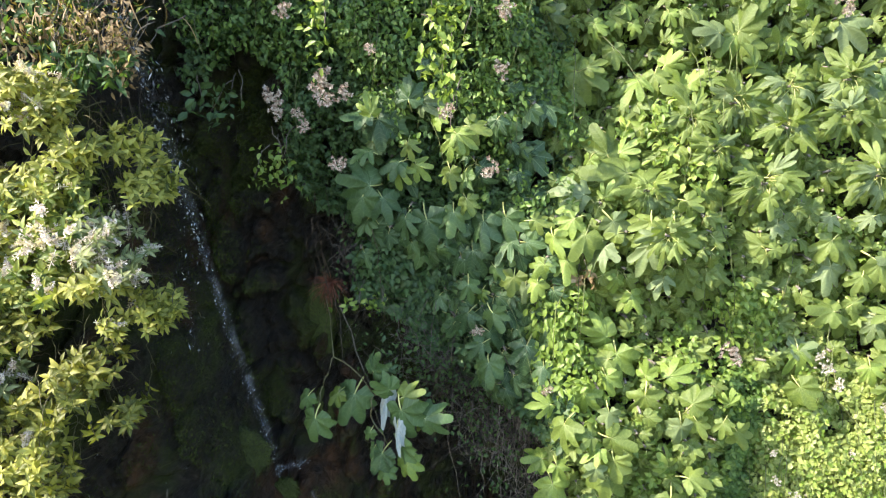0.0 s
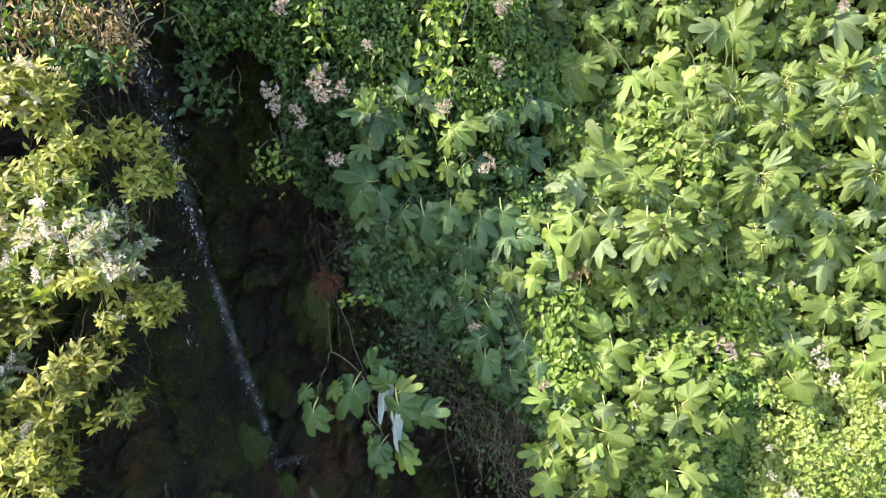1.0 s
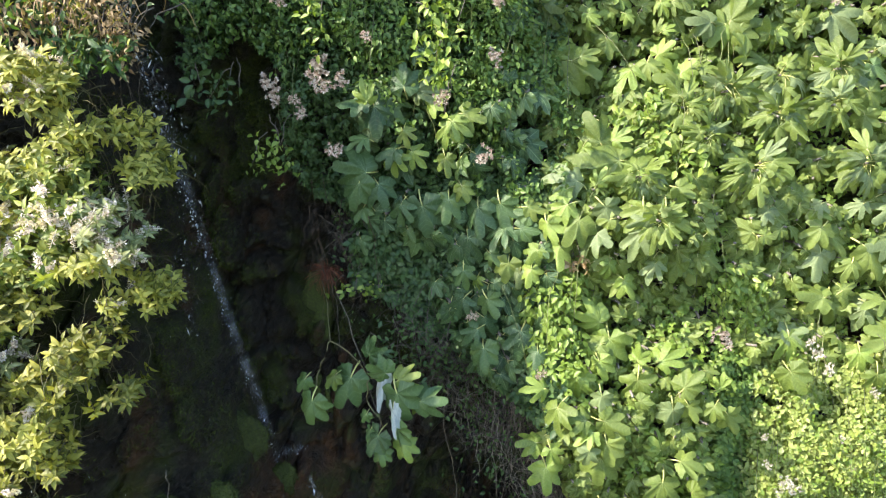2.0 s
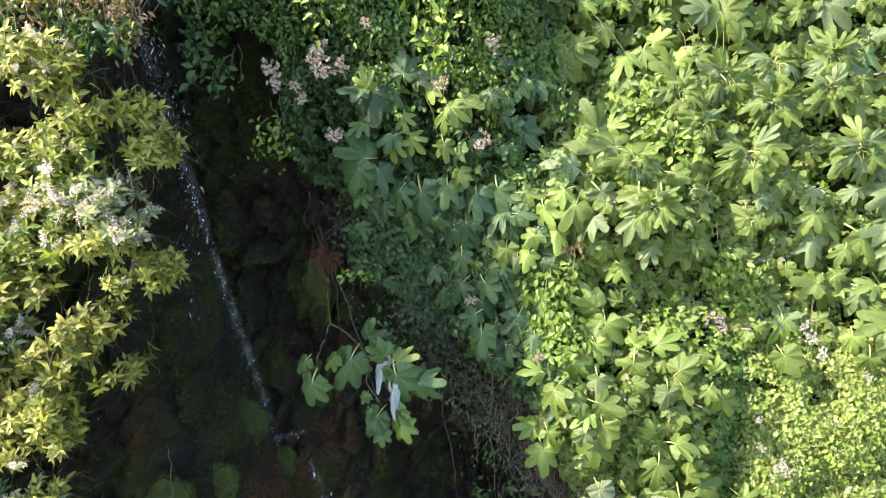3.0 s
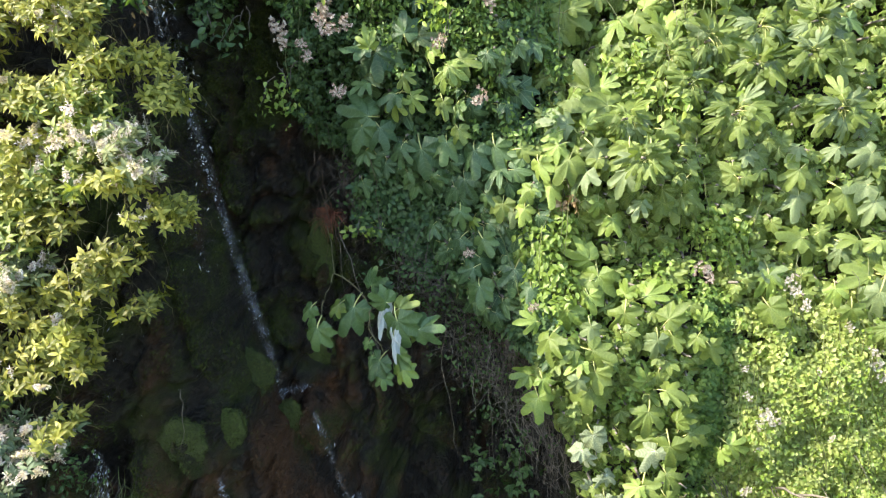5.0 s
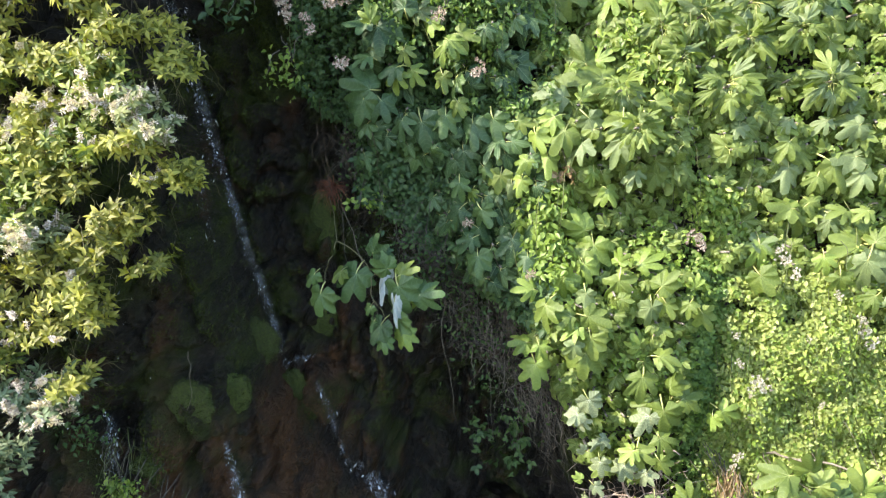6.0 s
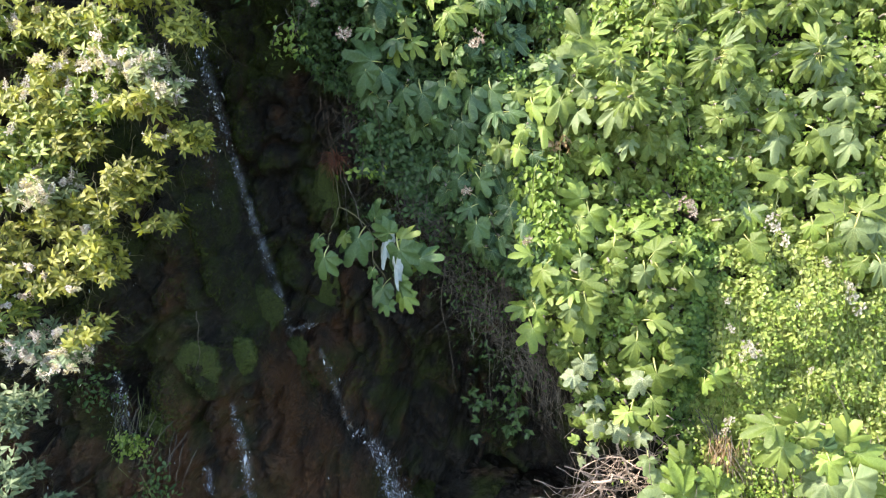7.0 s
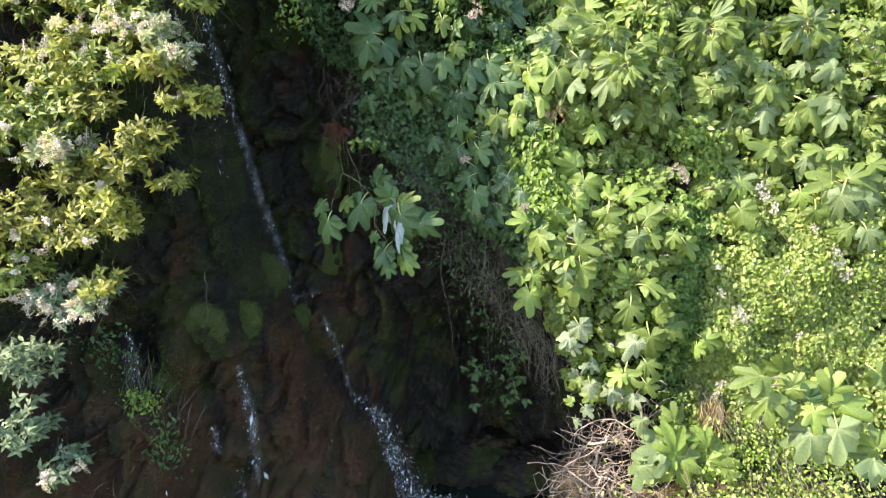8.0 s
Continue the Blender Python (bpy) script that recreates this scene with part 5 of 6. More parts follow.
def mint_plant(label, cx, cz, rx, rz, shoots, tone, flowers=0, size=0.034, reach=0.16):
    """A clump of mint: arching stems with pairs of leaves and a whorl at each tip; some end in flower spikes."""
    root = np.array((cx - 0.15, rock_y(cx - 0.15, cz + 0.1) + 0.02, cz + 0.1))
    e = thing("mint_plant", label, "plant", tuple(root))
    stems, leaves, spikes = [], [], []
    for k in range(int(shoots * 2.1)):
        a, r = rng.random() * 6.283, math.sqrt(rng.random())
        x, z = cx + rx * r * math.cos(a), cz + rz * r * math.sin(a)
        y = mint_front(x, z) + 0.20 * rng.random() ** 1.3 + 0.03 * rng.normal()
        tip = np.array((x, y, z))
        foot = tip + np.array((-0.06 + rng.normal(0, 0.06), min(reach, 0.9 * max(0.1, rock_y(x, z) - y)), -0.02 + rng.normal(0, 0.08)))
        line = wander(foot - root, tip - root, 8, -0.02, 0.007)
        stems.append(tube(line, 0.0014, 0.0009, 4))
        way = unit(0.6 * unit(line[-1] - line[-3]) + np.array((0.0, -0.6, 0.5)) + rng.normal(0, 0.28, 3))
        side = unit(np.cross(way, rng.normal(0, 1, 3)))
        b = np.cross(way, side)
        for j, s in enumerate((1.0, 1.0, 0.99, 0.96, 0.90, 0.80)):
            q = s * 7
            i = min(6, int(q))
            base = line[i] * (1 - (q - i)) + line[i + 1] * (q - i)
            spin = j * 1.25 + 0.2 * rng.normal()
            for h in (0, math.pi):
                d = side * math.cos(spin + h) + b * math.sin(spin + h)
                up = way * (0.9, 0.45, 0.2, 0.1, 0.05, 0.0)[j]
                leaves.append((base, d + up + np.array((0, -0.05, -0.12)), way + np.array((-0.1, -0.1, 0.3)) + rng.normal(0, 0.22, 3), size * (0.5, 0.8, 1.0, 1.1, 1.1, 1.0)[j] * rng.uniform(0.8, 1.2)))
        for _ in range(1 + (rng.random() < 0.6) if k < flowers * 1.15 else 0):
            spikes.append((line[-1] + np.array((0, -0.025, 0.008)) + rng.normal(0, 0.012, 3), unit(0.2 * way + np.array((0.15, -0.15, -0.1)) + rng.normal(0, 0.7, 3) * np.array((1, 0.3, 1)))))
    P = np.array([q[0] for q in leaves])
    v, t, u = spread(MINT_LEAF, P, np.array([q[1] for q in leaves]), np.array([q[2] for q in leaves]), np.array([q[3] for q in leaves]))
    tagged(part("foliage", tri_mesh("foliage", v, t, u), tone, e), kind="stuff")
    v, t, u = joined(stems)
    tagged(part("stem_tangle", tri_mesh("stem_tangle", v, t, u), MINT_STEM, e), kind="stuff")
    for p, d in spikes:
        part("flower_spike", SPIKES[int(rng.integers(0, 5))], None, e, "pale lilac flower spike", matrix_of(Vector(p), d, (0.1, -1, 0.2), rng.uniform(0.75, 1.15)))
    return e


def spike_mesh():
    """Whorls of small florets up a short stalk, thinning towards the tip."""
    ps = []
    whorls = int(rng.integers(5, 8))
    for w in range(whorls):
        s = w / whorls
        for k in range(9 - w):
            a = k * 6.283 / (9 - w) + rng.normal(0, 0.3)
            d = np.array((math.cos(a), 0.5 + 0.4 * rng.normal(), math.sin(a)))
            r = 0.004 * (1 - 0.6 * s)
            ps.append(spread(FLORET, np.array([(r * math.cos(a), 0.050 * s + rng.normal(0, 0.0015), r * math.sin(a))]), d[None], np.array([[-math.cos(a), 1.0, -math.sin(a)]]) + rng.normal(0, 0.3, (1, 3)), 0.0115 * (1.1 - 0.6 * s) * rng.uniform(0.7, 1.2)))
    ps.append(tube(np.array([(0, -0.012, 0), (0, 0.025, 0), (0, 0.052, 0)]), 0.0014, 0.0008, 4))
    me = tri_mesh("flower_spike", *joined(ps))
    me.materials.append(PETAL)
    return me


SPIKES = [spike_mesh() for _ in range(5)]
YG = "yellow-green mint clump hanging from the outcrop"
FLOWERING = "sunlit mint clump with pale lilac flower spikes"
GREEN = "green mint clump among yellow shoots"
MINT_TOP = (
    ("pale green flowering mint clump on the outcrop", -1.24, 3.43, 0.085, 0.11, 22, MINT, 6), (YG, -1.34, 3.15, 0.11, 0.07, 18, MINT, 0), (YG, -1.09, 3.27, 0.12, 0.07, 20, MINT, 0),
    ("yellow-green mint shoots reaching over the water", -0.98, 3.16, 0.07, 0.05, 13, MINT, 0), (GREEN, -1.24, 3.12, 0.14, 0.08, 24, MINT_GREEN, 3), (FLOWERING, -1.20, 3.02, 0.08, 0.05, 14, MINT_GREEN, 14),
    (FLOWERING, -1.10, 3.01, 0.07, 0.05, 14, MINT_GREY, 16), (FLOWERING, -1.00, 2.92, 0.05, 0.04, 8, MINT_GREY, 9), (FLOWERING, -1.42, 3.00, 0.05, 0.05, 10, MINT, 8),
    (YG, -1.09, 2.88, 0.09, 0.05, 14, MINT, 3), (GREEN, -1.28, 2.88, 0.11, 0.07, 20, MINT_GREEN, 2), (YG, -1.03, 2.755, 0.05, 0.04, 8, MINT, 1),
    (YG, -0.945, 2.735, 0.05, 0.045, 9, MINT, 0), (YG, -1.34, 2.73, 0.09, 0.05, 12, MINT_OLIVE, 0),
)
MINT_MIDDLE = (
    (YG, -1.14, 2.60, 0.075, 0.06, 14, MINT_OLIVE, 0), ("small yellow-green mint shoot over dark rock", -1.055, 2.41, 0.035, 0.035, 6, MINT_OLIVE, 0), (YG, -1.22, 2.51, 0.09, 0.06, 15, MINT_OLIVE, 0),
    (YG, -1.29, 2.37, 0.08, 0.06, 15, MINT, 1), (FLOWERING, -1.46, 2.57, 0.10, 0.05, 18, MINT_GREY, 22), (GREEN, -1.46, 2.68, 0.09, 0.06, 16, MINT_GREEN, 0),
    (YG, -1.40, 2.46, 0.10, 0.06, 16, MINT_OLIVE, 0), (GREEN, -1.40, 2.27, 0.11, 0.07, 18, MINT_OLIVE, 2), (YG, -1.20, 2.28, 0.05, 0.04, 7, MINT_OLIVE, 0),
    (YG, -1.43, 2.84, 0.07, 0.06, 12, MINT, 0), (YG, -1.60, 2.88, 0.09, 0.10, 16, MINT, 2), (FLOWERING, -1.62, 2.62, 0.10, 0.12, 20, MINT_GREEN, 8),
    (YG, -1.60, 2.32, 0.11, 0.12, 22, MINT_OLIVE, 3), (GREEN, -1.78, 2.75, 0.12, 0.2, 24, MINT_GREEN, 3),
)
MINT_LOW = (
    (GREEN, -1.50, 2.78, 0.10, 0.08, 16, MINT_GREEN, 1), (YG, -1.44, 2.95, 0.08, 0.06, 12, MINT, 1),
    (YG, -1.78, 2.3, 0.12, 0.2, 24, MINT, 3), (YG, -1.47, 3.16, 0.09, 0.07, 14, MINT, 2), (GREEN, -1.62, 3.12, 0.08, 0.08, 12, MINT_GREEN, 2),
    (YG, -1.50, 3.44, 0.10, 0.09, 16, MINT, 2), (YG, -1.35, 3.48, 0.08, 0.06, 14, MINT, 4), (GREEN, -1.62, 3.30, 0.09, 0.10, 14, MINT, 1),
    (GREEN, -1.66, 2.10, 0.10, 0.07, 16, MINT_GREEN, 4), ("grey-green mint with drooping lilac flower spikes", -1.46, 1.975, 0.17, 0.06, 22, MINT_SHADE, 40), ("bright yellow mint tip beside lilac spikes", -1.31, 2.04, 0.05, 0.035, 8, MINT, 0),
    ("grey-green mint sprays toned for shade on brown rock", -1.66, 1.70, 0.09, 0.10, 17, MINT_SHADE, 0), ("grey-green mint sprays toned for shade on brown rock", -1.69, 1.45, 0.07, 0.10, 13, MINT_SHADE, 0), ("pale mint spray hanging low over rock", -1.58, 1.24, 0.07, 0.04, 7, MINT_SHADE, 5),
)
for label, cx, cz, rx, rz, n, tone, fl in MINT_TOP + MINT_MIDDLE + MINT_LOW:
    mint_plant(label, cx, cz, rx, rz, n, tone, fl)


# ---------------------------------------------------------------- herbs over the top of the outcrop
GRASS = blade(4, 0.05, 0.4, 0.1, 0.5)


def clump_of(name, label, category, material, template, centre, spread_by, n, size, tip=(0, -0.3, -0.5), facing=(-0.2, -0.6, 0.6), jitter=0.6, wild=0.6, part_name="foliage"):
    """A loose clump of leaves about a centre, as a thing with one mass of leaves and its stems."""
    e = thing(name, label, category, centre)
    p = rng.normal(0, 1, (n, 3)) * np.asarray(spread_by)
    v, t, u = spread(template, p, np.asarray(tip) + rng.normal(0, wild, (n, 3)), np.asarray(facing) + rng.normal(0, jitter, (n, 3)), size * rng.uniform(0.6, 1.35, n))
    tagged(part(part_name, tri_mesh(part_name, v, t, u), material, e), kind="stuff")
    tubes = []
    for k in rng.integers(0, n, max(4, n // 25)):
        tubes.append(tube(wander(p[k] + np.array((rng.normal(0, 0.05), 0.15, 0.12)), p[k], 6, -0.02, 0.006), 0.0025, 0.0014, 4))
    v, t, u = joined(tubes)
    tagged(part("stem_tangle", tri_mesh("stem_tangle", v, t, u), DRY, e), kind="stuff")
    return e


clump_of("withered_herb", "withered reddish-brown herbs hanging over the stream", "plant", DRY_LEAF, MINT_LEAF, (-1.17, 2.18, 3.68), (0.09, 0.05, 0.06), 420, 0.019)
clump_of("green_herb", "yellow-green herb shoots among withered stems", "plant", MINT_OLIVE, MINT_LEAF, (-1.22, 2.16, 3.66), (0.10, 0.05, 0.06), 260, 0.022)
clump_of("withered_herb", "withered reddish-brown herb tips above the water", "plant", DRY_LEAF, MINT_LEAF, (-1.06, 2.18, 3.59), (0.025, 0.04, 0.06), 240, 0.024)
clump_of("withered_herb", "brown withered herb on the outcrop's edge", "plant", DRY_LEAF, MINT_LEAF, (-1.40, 2.2, 3.66), (0.06, 0.05, 0.05), 160, 0.028)
clump_of("green_herb", "mixed green herbs on top of the outcrop", "plant", BRAMBLE, MINT_LEAF, (-1.34, 2.24, 3.68), (0.12, 0.06, 0.08), 460, 0.038)
clump_of("dry_grass", "dry grass tuft with green and straw blades", "grass", DRY_LEAF, GRASS, (-1.20, 2.16, 3.72), (0.10, 0.05, 0.05), 45, 0.09, (0.1, -0.4, -0.8), wild=0.4, part_name="blades")
clump_of("green_herb", "green leafy herb beneath withered stems", "plant", BRAMBLE, MINT_LEAF, (-1.16, 2.14, 3.53), (0.08, 0.04, 0.04), 180, 0.04)
clump_of("green_herb", "green herbs growing down over the outcrop's top", "plant", BRAMBLE, MINT_LEAF, (-1.35, 2.25, 3.98), (0.16, 0.08, 0.12), 420, 0.055)
# unseen bush above the view, added to throw dappled shade on the recess
clump_of("shade_bush", "unseen leafy bush added over the brow to cast dappled shade", "shrub", BRAMBLE, TRIPLE, (-1.42, 2.45, 4.8), (0.14, 0.16, 0.16), 280, 0.085)


# ---------------------------------------------------------------- dry vines and roots
def strand_thing(name, label, category, material, at, lines, radius, piece="strand"):
    e = thing(name, label, category, at)
    o = np.array(at)
    for line in lines:
        v, t, u = tube(np.asarray(line) - o, radius * rng.uniform(0.6, 1.3), radius * 0.4, 4)
        part(piece, tri_mesh(piece, v, t, u), material, e)
    return e


def hanging(x, z, length, drift=0.08, y0=2.90, lean=0.15):
    y = y0 + rng.normal(0, 0.06)
    a = np.array((x, y, z + rng.normal(0, 0.06)))
    b = a + np.array((rng.normal(lean * length, drift), rng.normal(0.04, 0.05), -length))
    return wander(a, b, 9, rng.normal(0, 0.03), 0.010)


strand_thing("dry_vine", "curtain of thin dry vines under the hedge's edge", "vine", DRY, (0.45, 2.9, 1.9),
             [hanging(x, lower_edge(x) + 0.12, rng.uniform(0.3, 0.8), 0.07, 2.85, 0.12) for x in rng.uniform(0.25, 0.74, 100)], 0.0017)
strand_thing("dry_vine", "tangled grey dry bramble stems in shade", "vine", DRY, (0.0, 2.9, 2.3),
             [hanging(x, lower_edge(x) + 0.06, rng.uniform(0.12, 0.4), 0.16, 2.92, 0.3) for x in rng.uniform(-0.42, 0.35, 60)], 0.0014)
strand_thing("dry_vine", "brown roots hanging down in the recess", "vine", ROOT, (-0.5, 2.95, 2.95),
             [hanging(x, rng.uniform(2.75, 3.1), rng.uniform(0.2, 0.55), 0.05, 2.92, 0.05) for x in rng.uniform(-0.62, -0.30, 26)], 0.0016)
strand_thing("dry_vine", "straw-coloured roots hanging beside the stream", "vine", DRY, (-1.15, 2.3, 3.6),
             [hanging(x, rng.uniform(3.5, 3.65), rng.uniform(0.2, 0.42), 0.03, 2.35, 0.05) for x in rng.uniform(-1.20, -1.06, 9)], 0.0013)
strand_thing("dry_creeper", "long pale stems dangling over wet moss", "stem", DRY, (-0.3, 2.85, 2.4),
             [wander((-0.50, 2.88, 2.45), (-0.28, 2.72, 1.70), 10, -0.05, 0.01), wander((-0.52, 2.9, 2.5), (-0.47, 2.8, 2.15), 8, 0, 0.01),
              wander((0.05, 2.9, 2.0), (0.12, 2.9, 1.15), 10, 0.02, 0.012), wander((-1.08, 2.15, 1.95), (-1.10, 2.12, 1.68), 8, 0.0, 0.01), wander((0.28, 3.0, 1.8), (0.34, 3.0, 1.0), 10, 0.0, 0.012)], 0.003)
clump_of("small_leafed_vine", "sparse yellow-green leaves among dry stems", "vine", BRAMBLE, SMALL, (-0.02, 2.84, 2.27), (0.14, 0.06, 0.16), 170, 0.03)
clump_of("small_leafed_vine", "sparse green leaves among dry hanging vines", "vine", BRAMBLE, SMALL, (0.35, 2.95, 1.55), (0.16, 0.08, 0.22), 150, 0.028)
clump_of("bramble_sprig", "yellow-green bramble sprig hanging into the dark recess", "plant", FRESH, SMALL, (-0.70, 2.62, 3.14), (0.045, 0.03, 0.06), 90, 0.028)
clump_of("bramble_sprig", "yellow-green leaf sprig at the edge of shade", "plant", FRESH, SMALL, (-0.38, 2.80, 2.50), (0.06, 0.03, 0.025), 46, 0.03)
clump_of("bramble_sprig", "long light-green bramble shoot hanging free", "plant", FRESH, SMALL, (-0.46, 2.46, 3.74), (0.028, 0.02, 0.11), 90, 0.03)
clump_of("bramble_sprig", "pale yellow-green bramble spray hanging in a sunbeam", "plant", FRESH, SMALL, (0.0, 2.46, 3.62), (0.045, 0.03, 0.15), 190, 0.036)
clump_of("bramble_sprig", "small leaf sprig beside pale flowers", "plant", BRAMBLE_SHADE, SMALL, (-0.93, 2.6, 3.42), (0.06, 0.04, 0.05), 60, 0.04)


def dead_fern():
    e = thing("dead_fern", "rusty-brown dead fern tuft on the wet rock", "plant", (-0.545, 2.93, 2.55))
    tubes = []
    for k in range(90):
        d = unit(np.array((rng.normal(0, 0.8), -0.6 + rng.normal(0, 0.3), rng.normal(-0.15, 0.7))))
        b = d * rng.uniform(0.06, 0.13)
        b[2] -= 0.03
        tubes.append(tube(wander((0, 0, 0), b, 5, -0.012, 0.003), 0.0018, 0.0008, 3))
    v, t, u = joined(tubes)
    tagged(part("dead_fronds", tri_mesh("dead_fronds", v, t, u), RED_DRY, e), kind="stuff")
    return e


dead_fern()


def tangle(label, at, spread_by, n, radius, leaves):
    """Dead bramble stems arching through each other, with a few leaves left on them."""
    e = thing("dead_bramble", label, "shrub", at)
    for k in range(n):
        c = rng.normal(0, 1, 3) * np.asarray(spread_by)
        a = rng.normal(-0.9, 0.8)
        d = np.array((math.cos(a), rng.normal(0, 0.3), math.sin(a))) * rng.uniform(0.06, 0.17)
        v, t, u = tube(wander(c - d, c + d, 8, rng.normal(-0.02, 0.03), 0.008), radius * rng.uniform(0.6, 1.4), radius * 0.5, 4)
        part("stem", tri_mesh("stem", v, t, u), DRY, e)
    p = rng.normal(0, 1, (leaves, 3)) * np.asarray(spread_by) * 1.1
    v, t, u = spread(SMALL, p, rng.normal(0, 1, (leaves, 3)) + np.array((0, 0, -0.5)), np.array((-0.2, -0.7, 0.6)) + rng.normal(0, 0.5, (leaves, 3)), rng.uniform(0.016, 0.034, leaves))
    tagged(part("foliage", tri_mesh("foliage", v, t, u), BRAMBLE, e), kind="stuff")
    return e


tangle("grey dead bramble stems with sparse olive leaves", (-0.02, 2.90, 2.14), (0.13, 0.06, 0.13), 130, 0.0014, 520)
tangle("grey tangle of dead bramble under the hedge", (0.28, 2.92, 1.84), (0.12, 0.06, 0.15), 150, 0.0016, 420)
tangle("dead bramble stems hanging beside fig sprouts", (0.56, 2.82, 1.50), (0.08, 0.06, 0.18), 90, 0.0018, 130)
tangle("thin dead stems at the recess's upper edge", (-0.42, 2.92, 2.66), (0.05, 0.04, 0.12), 36, 0.0014, 120)


def hanging_canes(label, top, foot, n, seed, y=2.80):
    """Bleached dead canes that hang out of the hedge's lower edge, along a line from top to foot."""
    own = np.random.default_rng(seed)
    e = thing("dead_bramble", label, "shrub", (top[0], y, top[1]))
    for k in range(n):
        f = own.uniform(0, 1)
        c = np.array(((foot[0] - top[0]) * f, 0, (foot[1] - top[1]) * f)) + own.normal(0, 1, 3) * np.array((0.085, 0.045, 0.085))
        a = own.normal(-1.25, 0.35) if k % 3 else own.uniform(-2.6, 0.4)
        d = np.array((math.cos(a), own.normal(0, 0.2), math.sin(a))) * own.uniform(0.05, 0.15)
        r = own.uniform(0.0007, 0.0018)
        v, t, u = tube(wander(c - d, c + d, 8, own.normal(-0.03, 0.03), 0.006), r, r * 0.5, 4)
        part("cane", tri_mesh("cane", v, t, u), BLEACHED, e)
    return e


hanging_canes("bleached dead bramble canes hanging over the dark recess", (0.14, 1.84), (0.46, 1.46), 60, 71, 2.82)
hanging_canes("long bleached canes hanging beneath fig sprouts", (0.48, 1.46), (0.74, 1.06), 62, 72, 2.78)


# ---------------------------------------------------------------- the brush pile and plants below
def brush_pile():
    e = thing("brush_pile", "heap of sun-bleached dry sticks under fig leaves", "brushwood", (0.95, 2.72, 0.2))
    o = np.array(e.location)
    for k in range(230):
        c = np.array((rng.uniform(0.78, 1.30), rng.uniform(2.44, 2.80), 0))
        c[2] = rng.uniform(0.15, 0.68 + 1.1 * min(0.35, c[0] - 0.75))
        a = rng.normal(0.1, 0.7) + (math.pi / 2 if rng.random() < 0.3 else 0)
        d = np.array((math.cos(a), rng.normal(0, 0.3), math.sin(a))) * rng.uniform(0.07, 0.27)
        thick = 0.0014 + 0.0035 * rng.random() ** 2 + (0.006 if k % 22 == 0 else 0)
        v, t, u = tube(wander(c - d - o, c + d - o, 10, rng.normal(-0.02, 0.07), 0.018), thick, thick * 0.5, 5)
        part("stick", tri_mesh("stick", v, t, u), PALE_DRY, e)
    return e


brush_pile()


def moss_cushion(label, x, z, r, body, fuzz=1.0, out=0.0, tall=1.15):
    """A pad of moss on the rock, with a nap of tiny shoots."""
    e = thing("moss_cushion", label, "moss", (x, rock_point(x, z)[1] + 0.16 * r - out, z), "moss on the rock")
    bm = bmesh.new()
    bmesh.ops.create_icosphere(bm, subdivisions=4, radius=1.0)
    for w in bm.verts:
        k = 1 + noise.noise(w.co * 2.1 + Vector((x * 9, z * 9, 0))) * 0.32 + noise.fractal(w.co * 6 + Vector((x, z, 0)), 0.9, 2, 3) * 0.10
        w.co = Vector((w.co.x * r * 1.25, w.co.y * r * 0.40, w.co.z * r * tall * 1.15)) * k
    bm.normal_update()
    front = [w for w in bm.verts if w.co.y < 0.15 * r]
    pos, nor = np.array([w.co for w in front]), np.array([w.normal for w in front])
    me = bpy.data.meshes.new("pad")
    bm.to_mesh(me)
    bm.free()
    me.polygons.foreach_set("use_smooth", np.ones(len(me.polygons), bool))
    part("pad", me, body, e)
    n = int(len(pos) * fuzz)
    pick = rng.integers(0, len(pos), n)
    v, t, u = spread(blade(2, 0.35, 0.4, 0.1, 0.3), pos[pick] + rng.normal(0, r * 0.05, (n, 3)), nor[pick] + rng.normal(0, 0.5, (n, 3)) + np.array((0, 0, -0.3)), rng.normal(0, 1, (n, 3)), rng.uniform(0.005, 0.011, n))
    tagged(part("nap", tri_mesh("nap", v, t, u), MOSS, e), kind="stuff")
    return e


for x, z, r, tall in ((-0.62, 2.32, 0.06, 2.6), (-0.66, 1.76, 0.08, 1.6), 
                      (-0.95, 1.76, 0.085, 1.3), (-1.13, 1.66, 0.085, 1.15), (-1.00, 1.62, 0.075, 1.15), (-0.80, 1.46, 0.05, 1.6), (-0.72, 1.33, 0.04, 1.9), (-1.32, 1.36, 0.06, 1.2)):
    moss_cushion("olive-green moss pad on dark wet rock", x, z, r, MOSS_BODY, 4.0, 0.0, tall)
moss_stuff = thing("moss", "short green and rusty moss coating the wet rock", "moss", kind="stuff")
TUFT = (np.array([(0, 0, 0), (-0.2, 0.45, 0.05), (0.2, 0.45, 0.05), (0, 1, -0.1)], float), np.array([(0, 2, 1), (1, 2, 3)]), np.zeros((4, 2)))
pts, rusty = [], []
while len(pts) < 70000:
    x, z = rng.uniform(-1.9, 0.5), rng.uniform(0.2, 3.4)
    big, small = cushions(x, z)
    d = stream_x(z) - x
    ridge = math.exp(-((d - 0.09) / 0.10) ** 2)
    if 0.85 * big + 0.25 * small + 0.75 * ridge + 0.8 * noise.noise(Vector((x * 3.3, 5.5, z * 2.4))) > rng.uniform(0.75, 1.25):
        pts.append(rock_point(x, z))
        slope = smooth(0.5, 0.3, d) * smooth(-0.25, -0.05, d) * smooth(1.65, 1.4, z) + 0.6 * smooth(1.3, 0.9, z)
        rusty.append(slope + 0.5 * noise.noise(Vector((x * 4, 1.5, z * 3))) > rng.uniform(0.25, 0.8))
pts, rusty = np.array(pts), np.array(rusty)
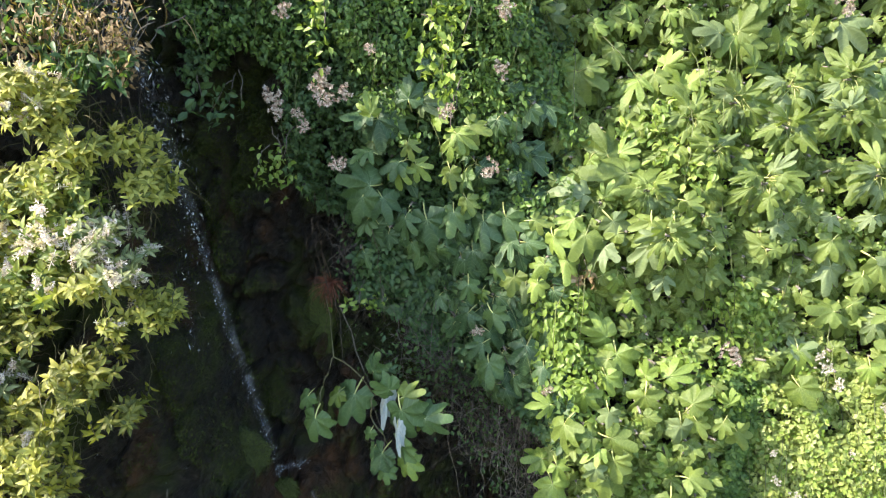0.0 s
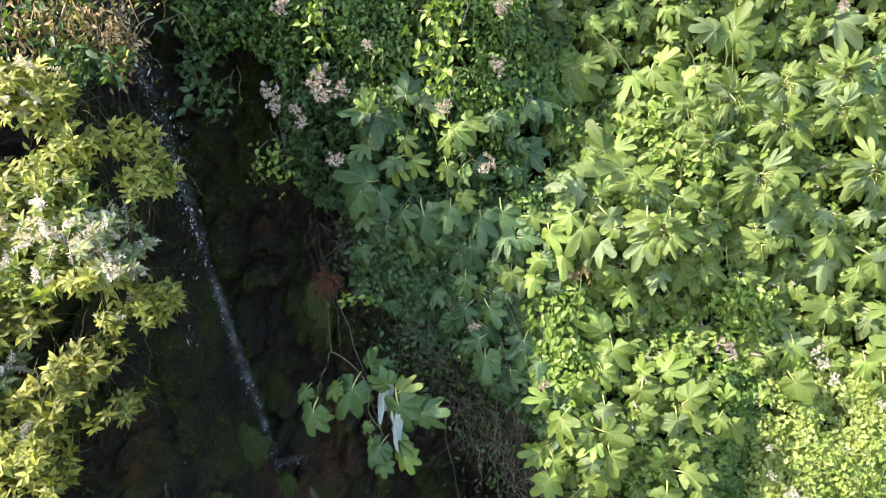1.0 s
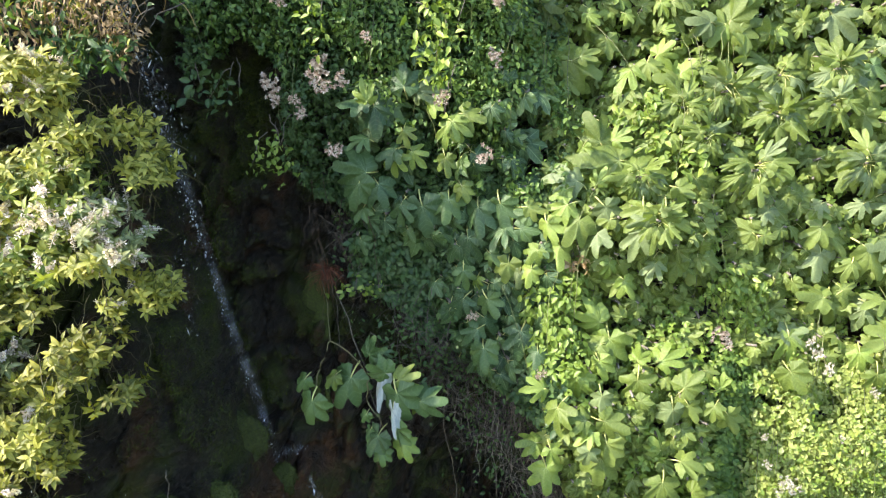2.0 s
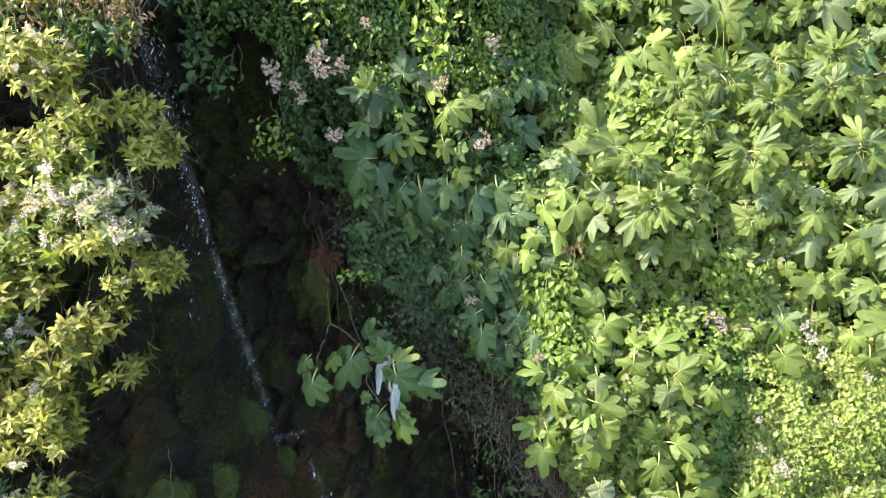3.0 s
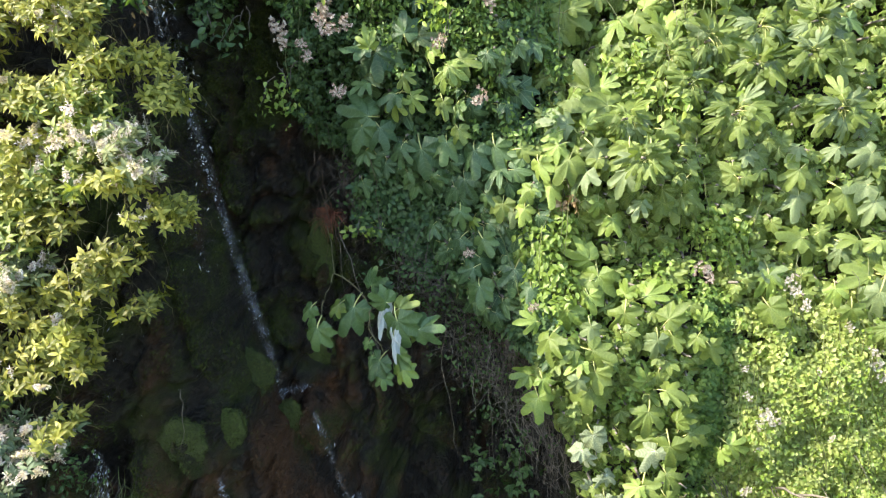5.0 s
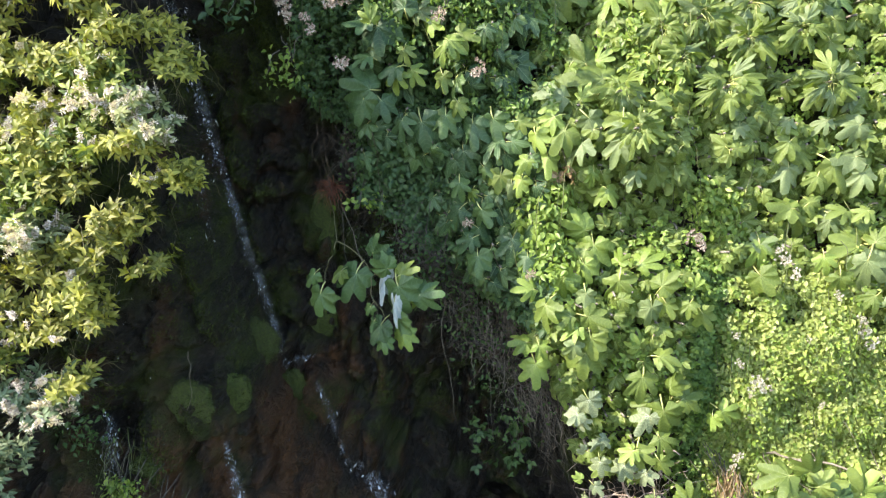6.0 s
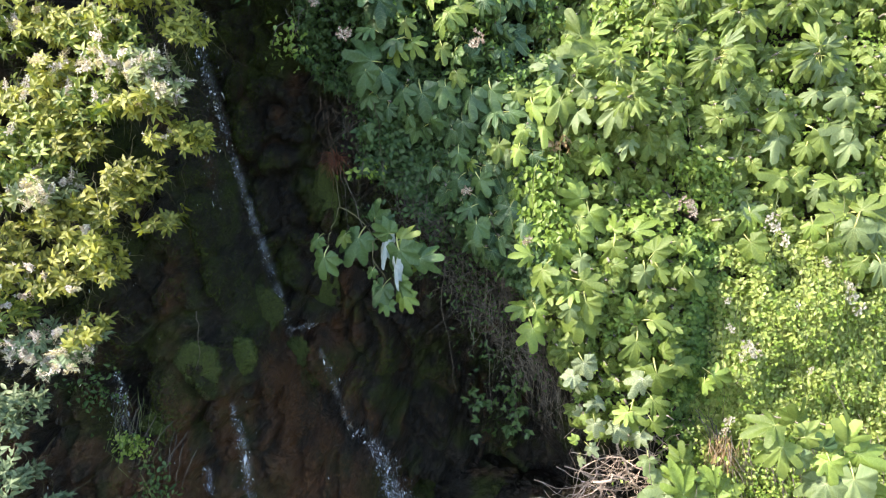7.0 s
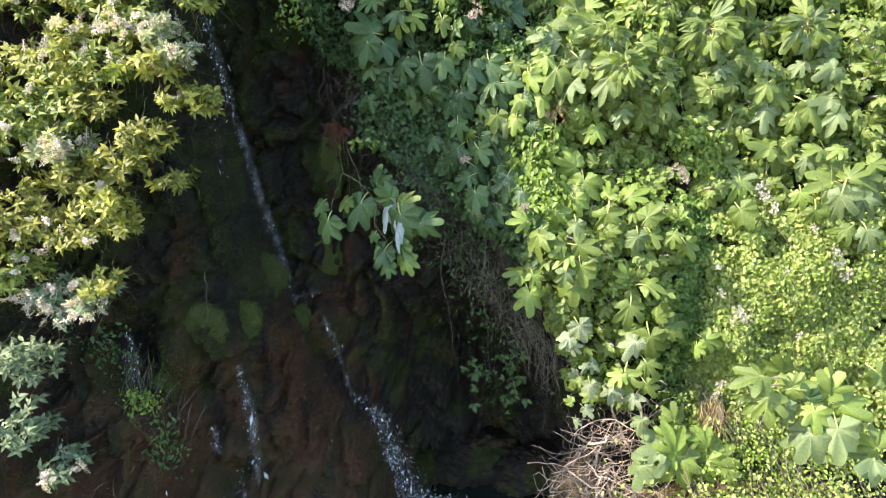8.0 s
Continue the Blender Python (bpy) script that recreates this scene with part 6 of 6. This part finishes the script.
for name, material, q in (("green_moss", MOSS, pts[~rusty]), ("rusty_moss", RUST_MOSS, pts[rusty])):
    n = len(q)
    v, t, u = spread(TUFT, q + rng.normal(0, 0.004, (n, 3)), np.array((0, -0.6, -0.3)) + rng.normal(0, 0.6, (n, 3)), np.array((0, -0.5, 0.6)) + rng.normal(0, 0.7, (n, 3)), rng.uniform(0.006, 0.015, n))
    tagged(part(name, tri_mesh(name, v, t, u), material, moss_stuff), kind="stuff")


def boulder(label, at, size, squash, material):
    bm = bmesh.new()
    bmesh.ops.create_icosphere(bm, subdivisions=5, radius=1.0)
    for w in bm.verts:
        n1 = noise.noise(w.co * 1.3 + Vector(at)) * 0.28 + noise.fractal(w.co * 5 + Vector(at), 0.9, 2, 4) * 0.13
        w.co = Vector((w.co.x * size, w.co.y * size * 0.8, w.co.z * size * squash)) * (1 + n1)
    me = bpy.data.meshes.new("boulder")
    bm.to_mesh(me)
    bm.free()
    me.polygons.foreach_set("use_smooth", np.ones(len(me.polygons), bool))
    ob = part("boulder", me, material)
    ob.location = at
    return tagged(ob, label, "rock")


boulder("rounded boulder covered with dark green moss by the pool", (0.22, 3.42, 0.16), 0.34, 0.6, ROCK)
boulder("low mossy boulder under hanging vines", (0.62, 3.28, 0.12), 0.28, 0.6, ROCK)
clump_of("dry_grass", "brown withered stems and leaves hanging under fig leaves", "grass", DRY_LEAF, GRASS, (1.56, 2.52, 1.02), (0.035, 0.02, 0.045), 260, 0.10, (0.05, -0.15, -1.0), wild=0.22, part_name="blades")
boulder("low bank of earth grown over with small leaves", (1.90, 2.66, 0.08), 0.72, 0.58, OCHRE)
boulder("ochre mound of earth under the brush pile", (1.08, 3.05, 0.15), 0.32, 0.9, OCHRE)

clump_of("creeping_herb", "fresh green creeping herb on brown rock", "plant", FRESH, SMALL, (-1.38, rock_point(-1.38, 1.36)[1] - 0.07, 1.36), (0.04, 0.025, 0.035), 260, 0.024)
clump_of("creeping_herb", "green trailing herb with thin stems over rock", "plant", BRAMBLE, SMALL, (-1.29, rock_point(-1.29, 1.13)[1] - 0.07, 1.13), (0.05, 0.025, 0.09), 220, 0.024)
clump_of("creeping_herb", "small fern-like herb on mossy rock", "plant", BRAMBLE, SMALL, (-1.58, rock_point(-1.58, 1.62)[1] - 0.04, 1.62), (0.09, 0.03, 0.06), 190, 0.026)
clump_of("dry_grass", "straw-coloured grass at the rock's foot", "grass", DRY_LEAF, GRASS, (-1.72, 1.80, 1.00), (0.13, 0.05, 0.03), 70, 0.09, (0.2, -0.4, 0.6), wild=0.5, part_name="blades")
strand_thing("creeper", "curly yellow-green stems trailing over brown rock", "stem", STALK, (-1.4, 1.95, 1.3),
             [wander((-1.40 + rng.normal(0, 0.03), rock_point(-1.40, 1.5)[1] - 0.09, 1.50 + rng.normal(0, 0.06)), (-1.32 + rng.normal(0, 0.08), rock_point(-1.34, 1.2)[1] - 0.08, 1.20 + rng.normal(0, 0.10)), 12, rng.normal(0, 0.06), 0.03) for _ in range(11)], 0.0016)
clump_of("clover_patch", "light green low leaves under the figs", "plant", FRESH, LITTLE, (1.85, 2.36, 0.80), (0.30, 0.08, 0.16), 2600, 0.022, (0, -0.4, -0.3), (-0.2, -0.5, 0.9))
clump_of("clover_patch", "bright green low leaves at the foot of the figs", "plant", THICKET, LITTLE, (1.85, 2.22, 0.52), (0.34, 0.10, 0.11), 4200, 0.030, (0, -0.4, -0.3), (-0.3, -0.5, 0.8), jitter=0.35)
clump_of("small_leafed_vine", "green leaves in the shade beside the pool", "vine", BRAMBLE, TRIPLE, (0.42, 3.12, 0.95), (0.14, 0.06, 0.12), 60, 0.06)
clump_of("withered_herb", "few brown withered leaves caught among fig branches", "plant", DRY_LEAF, SMALL, (0.62, 2.66, 2.66), (0.03, 0.02, 0.02), 26, 0.035)
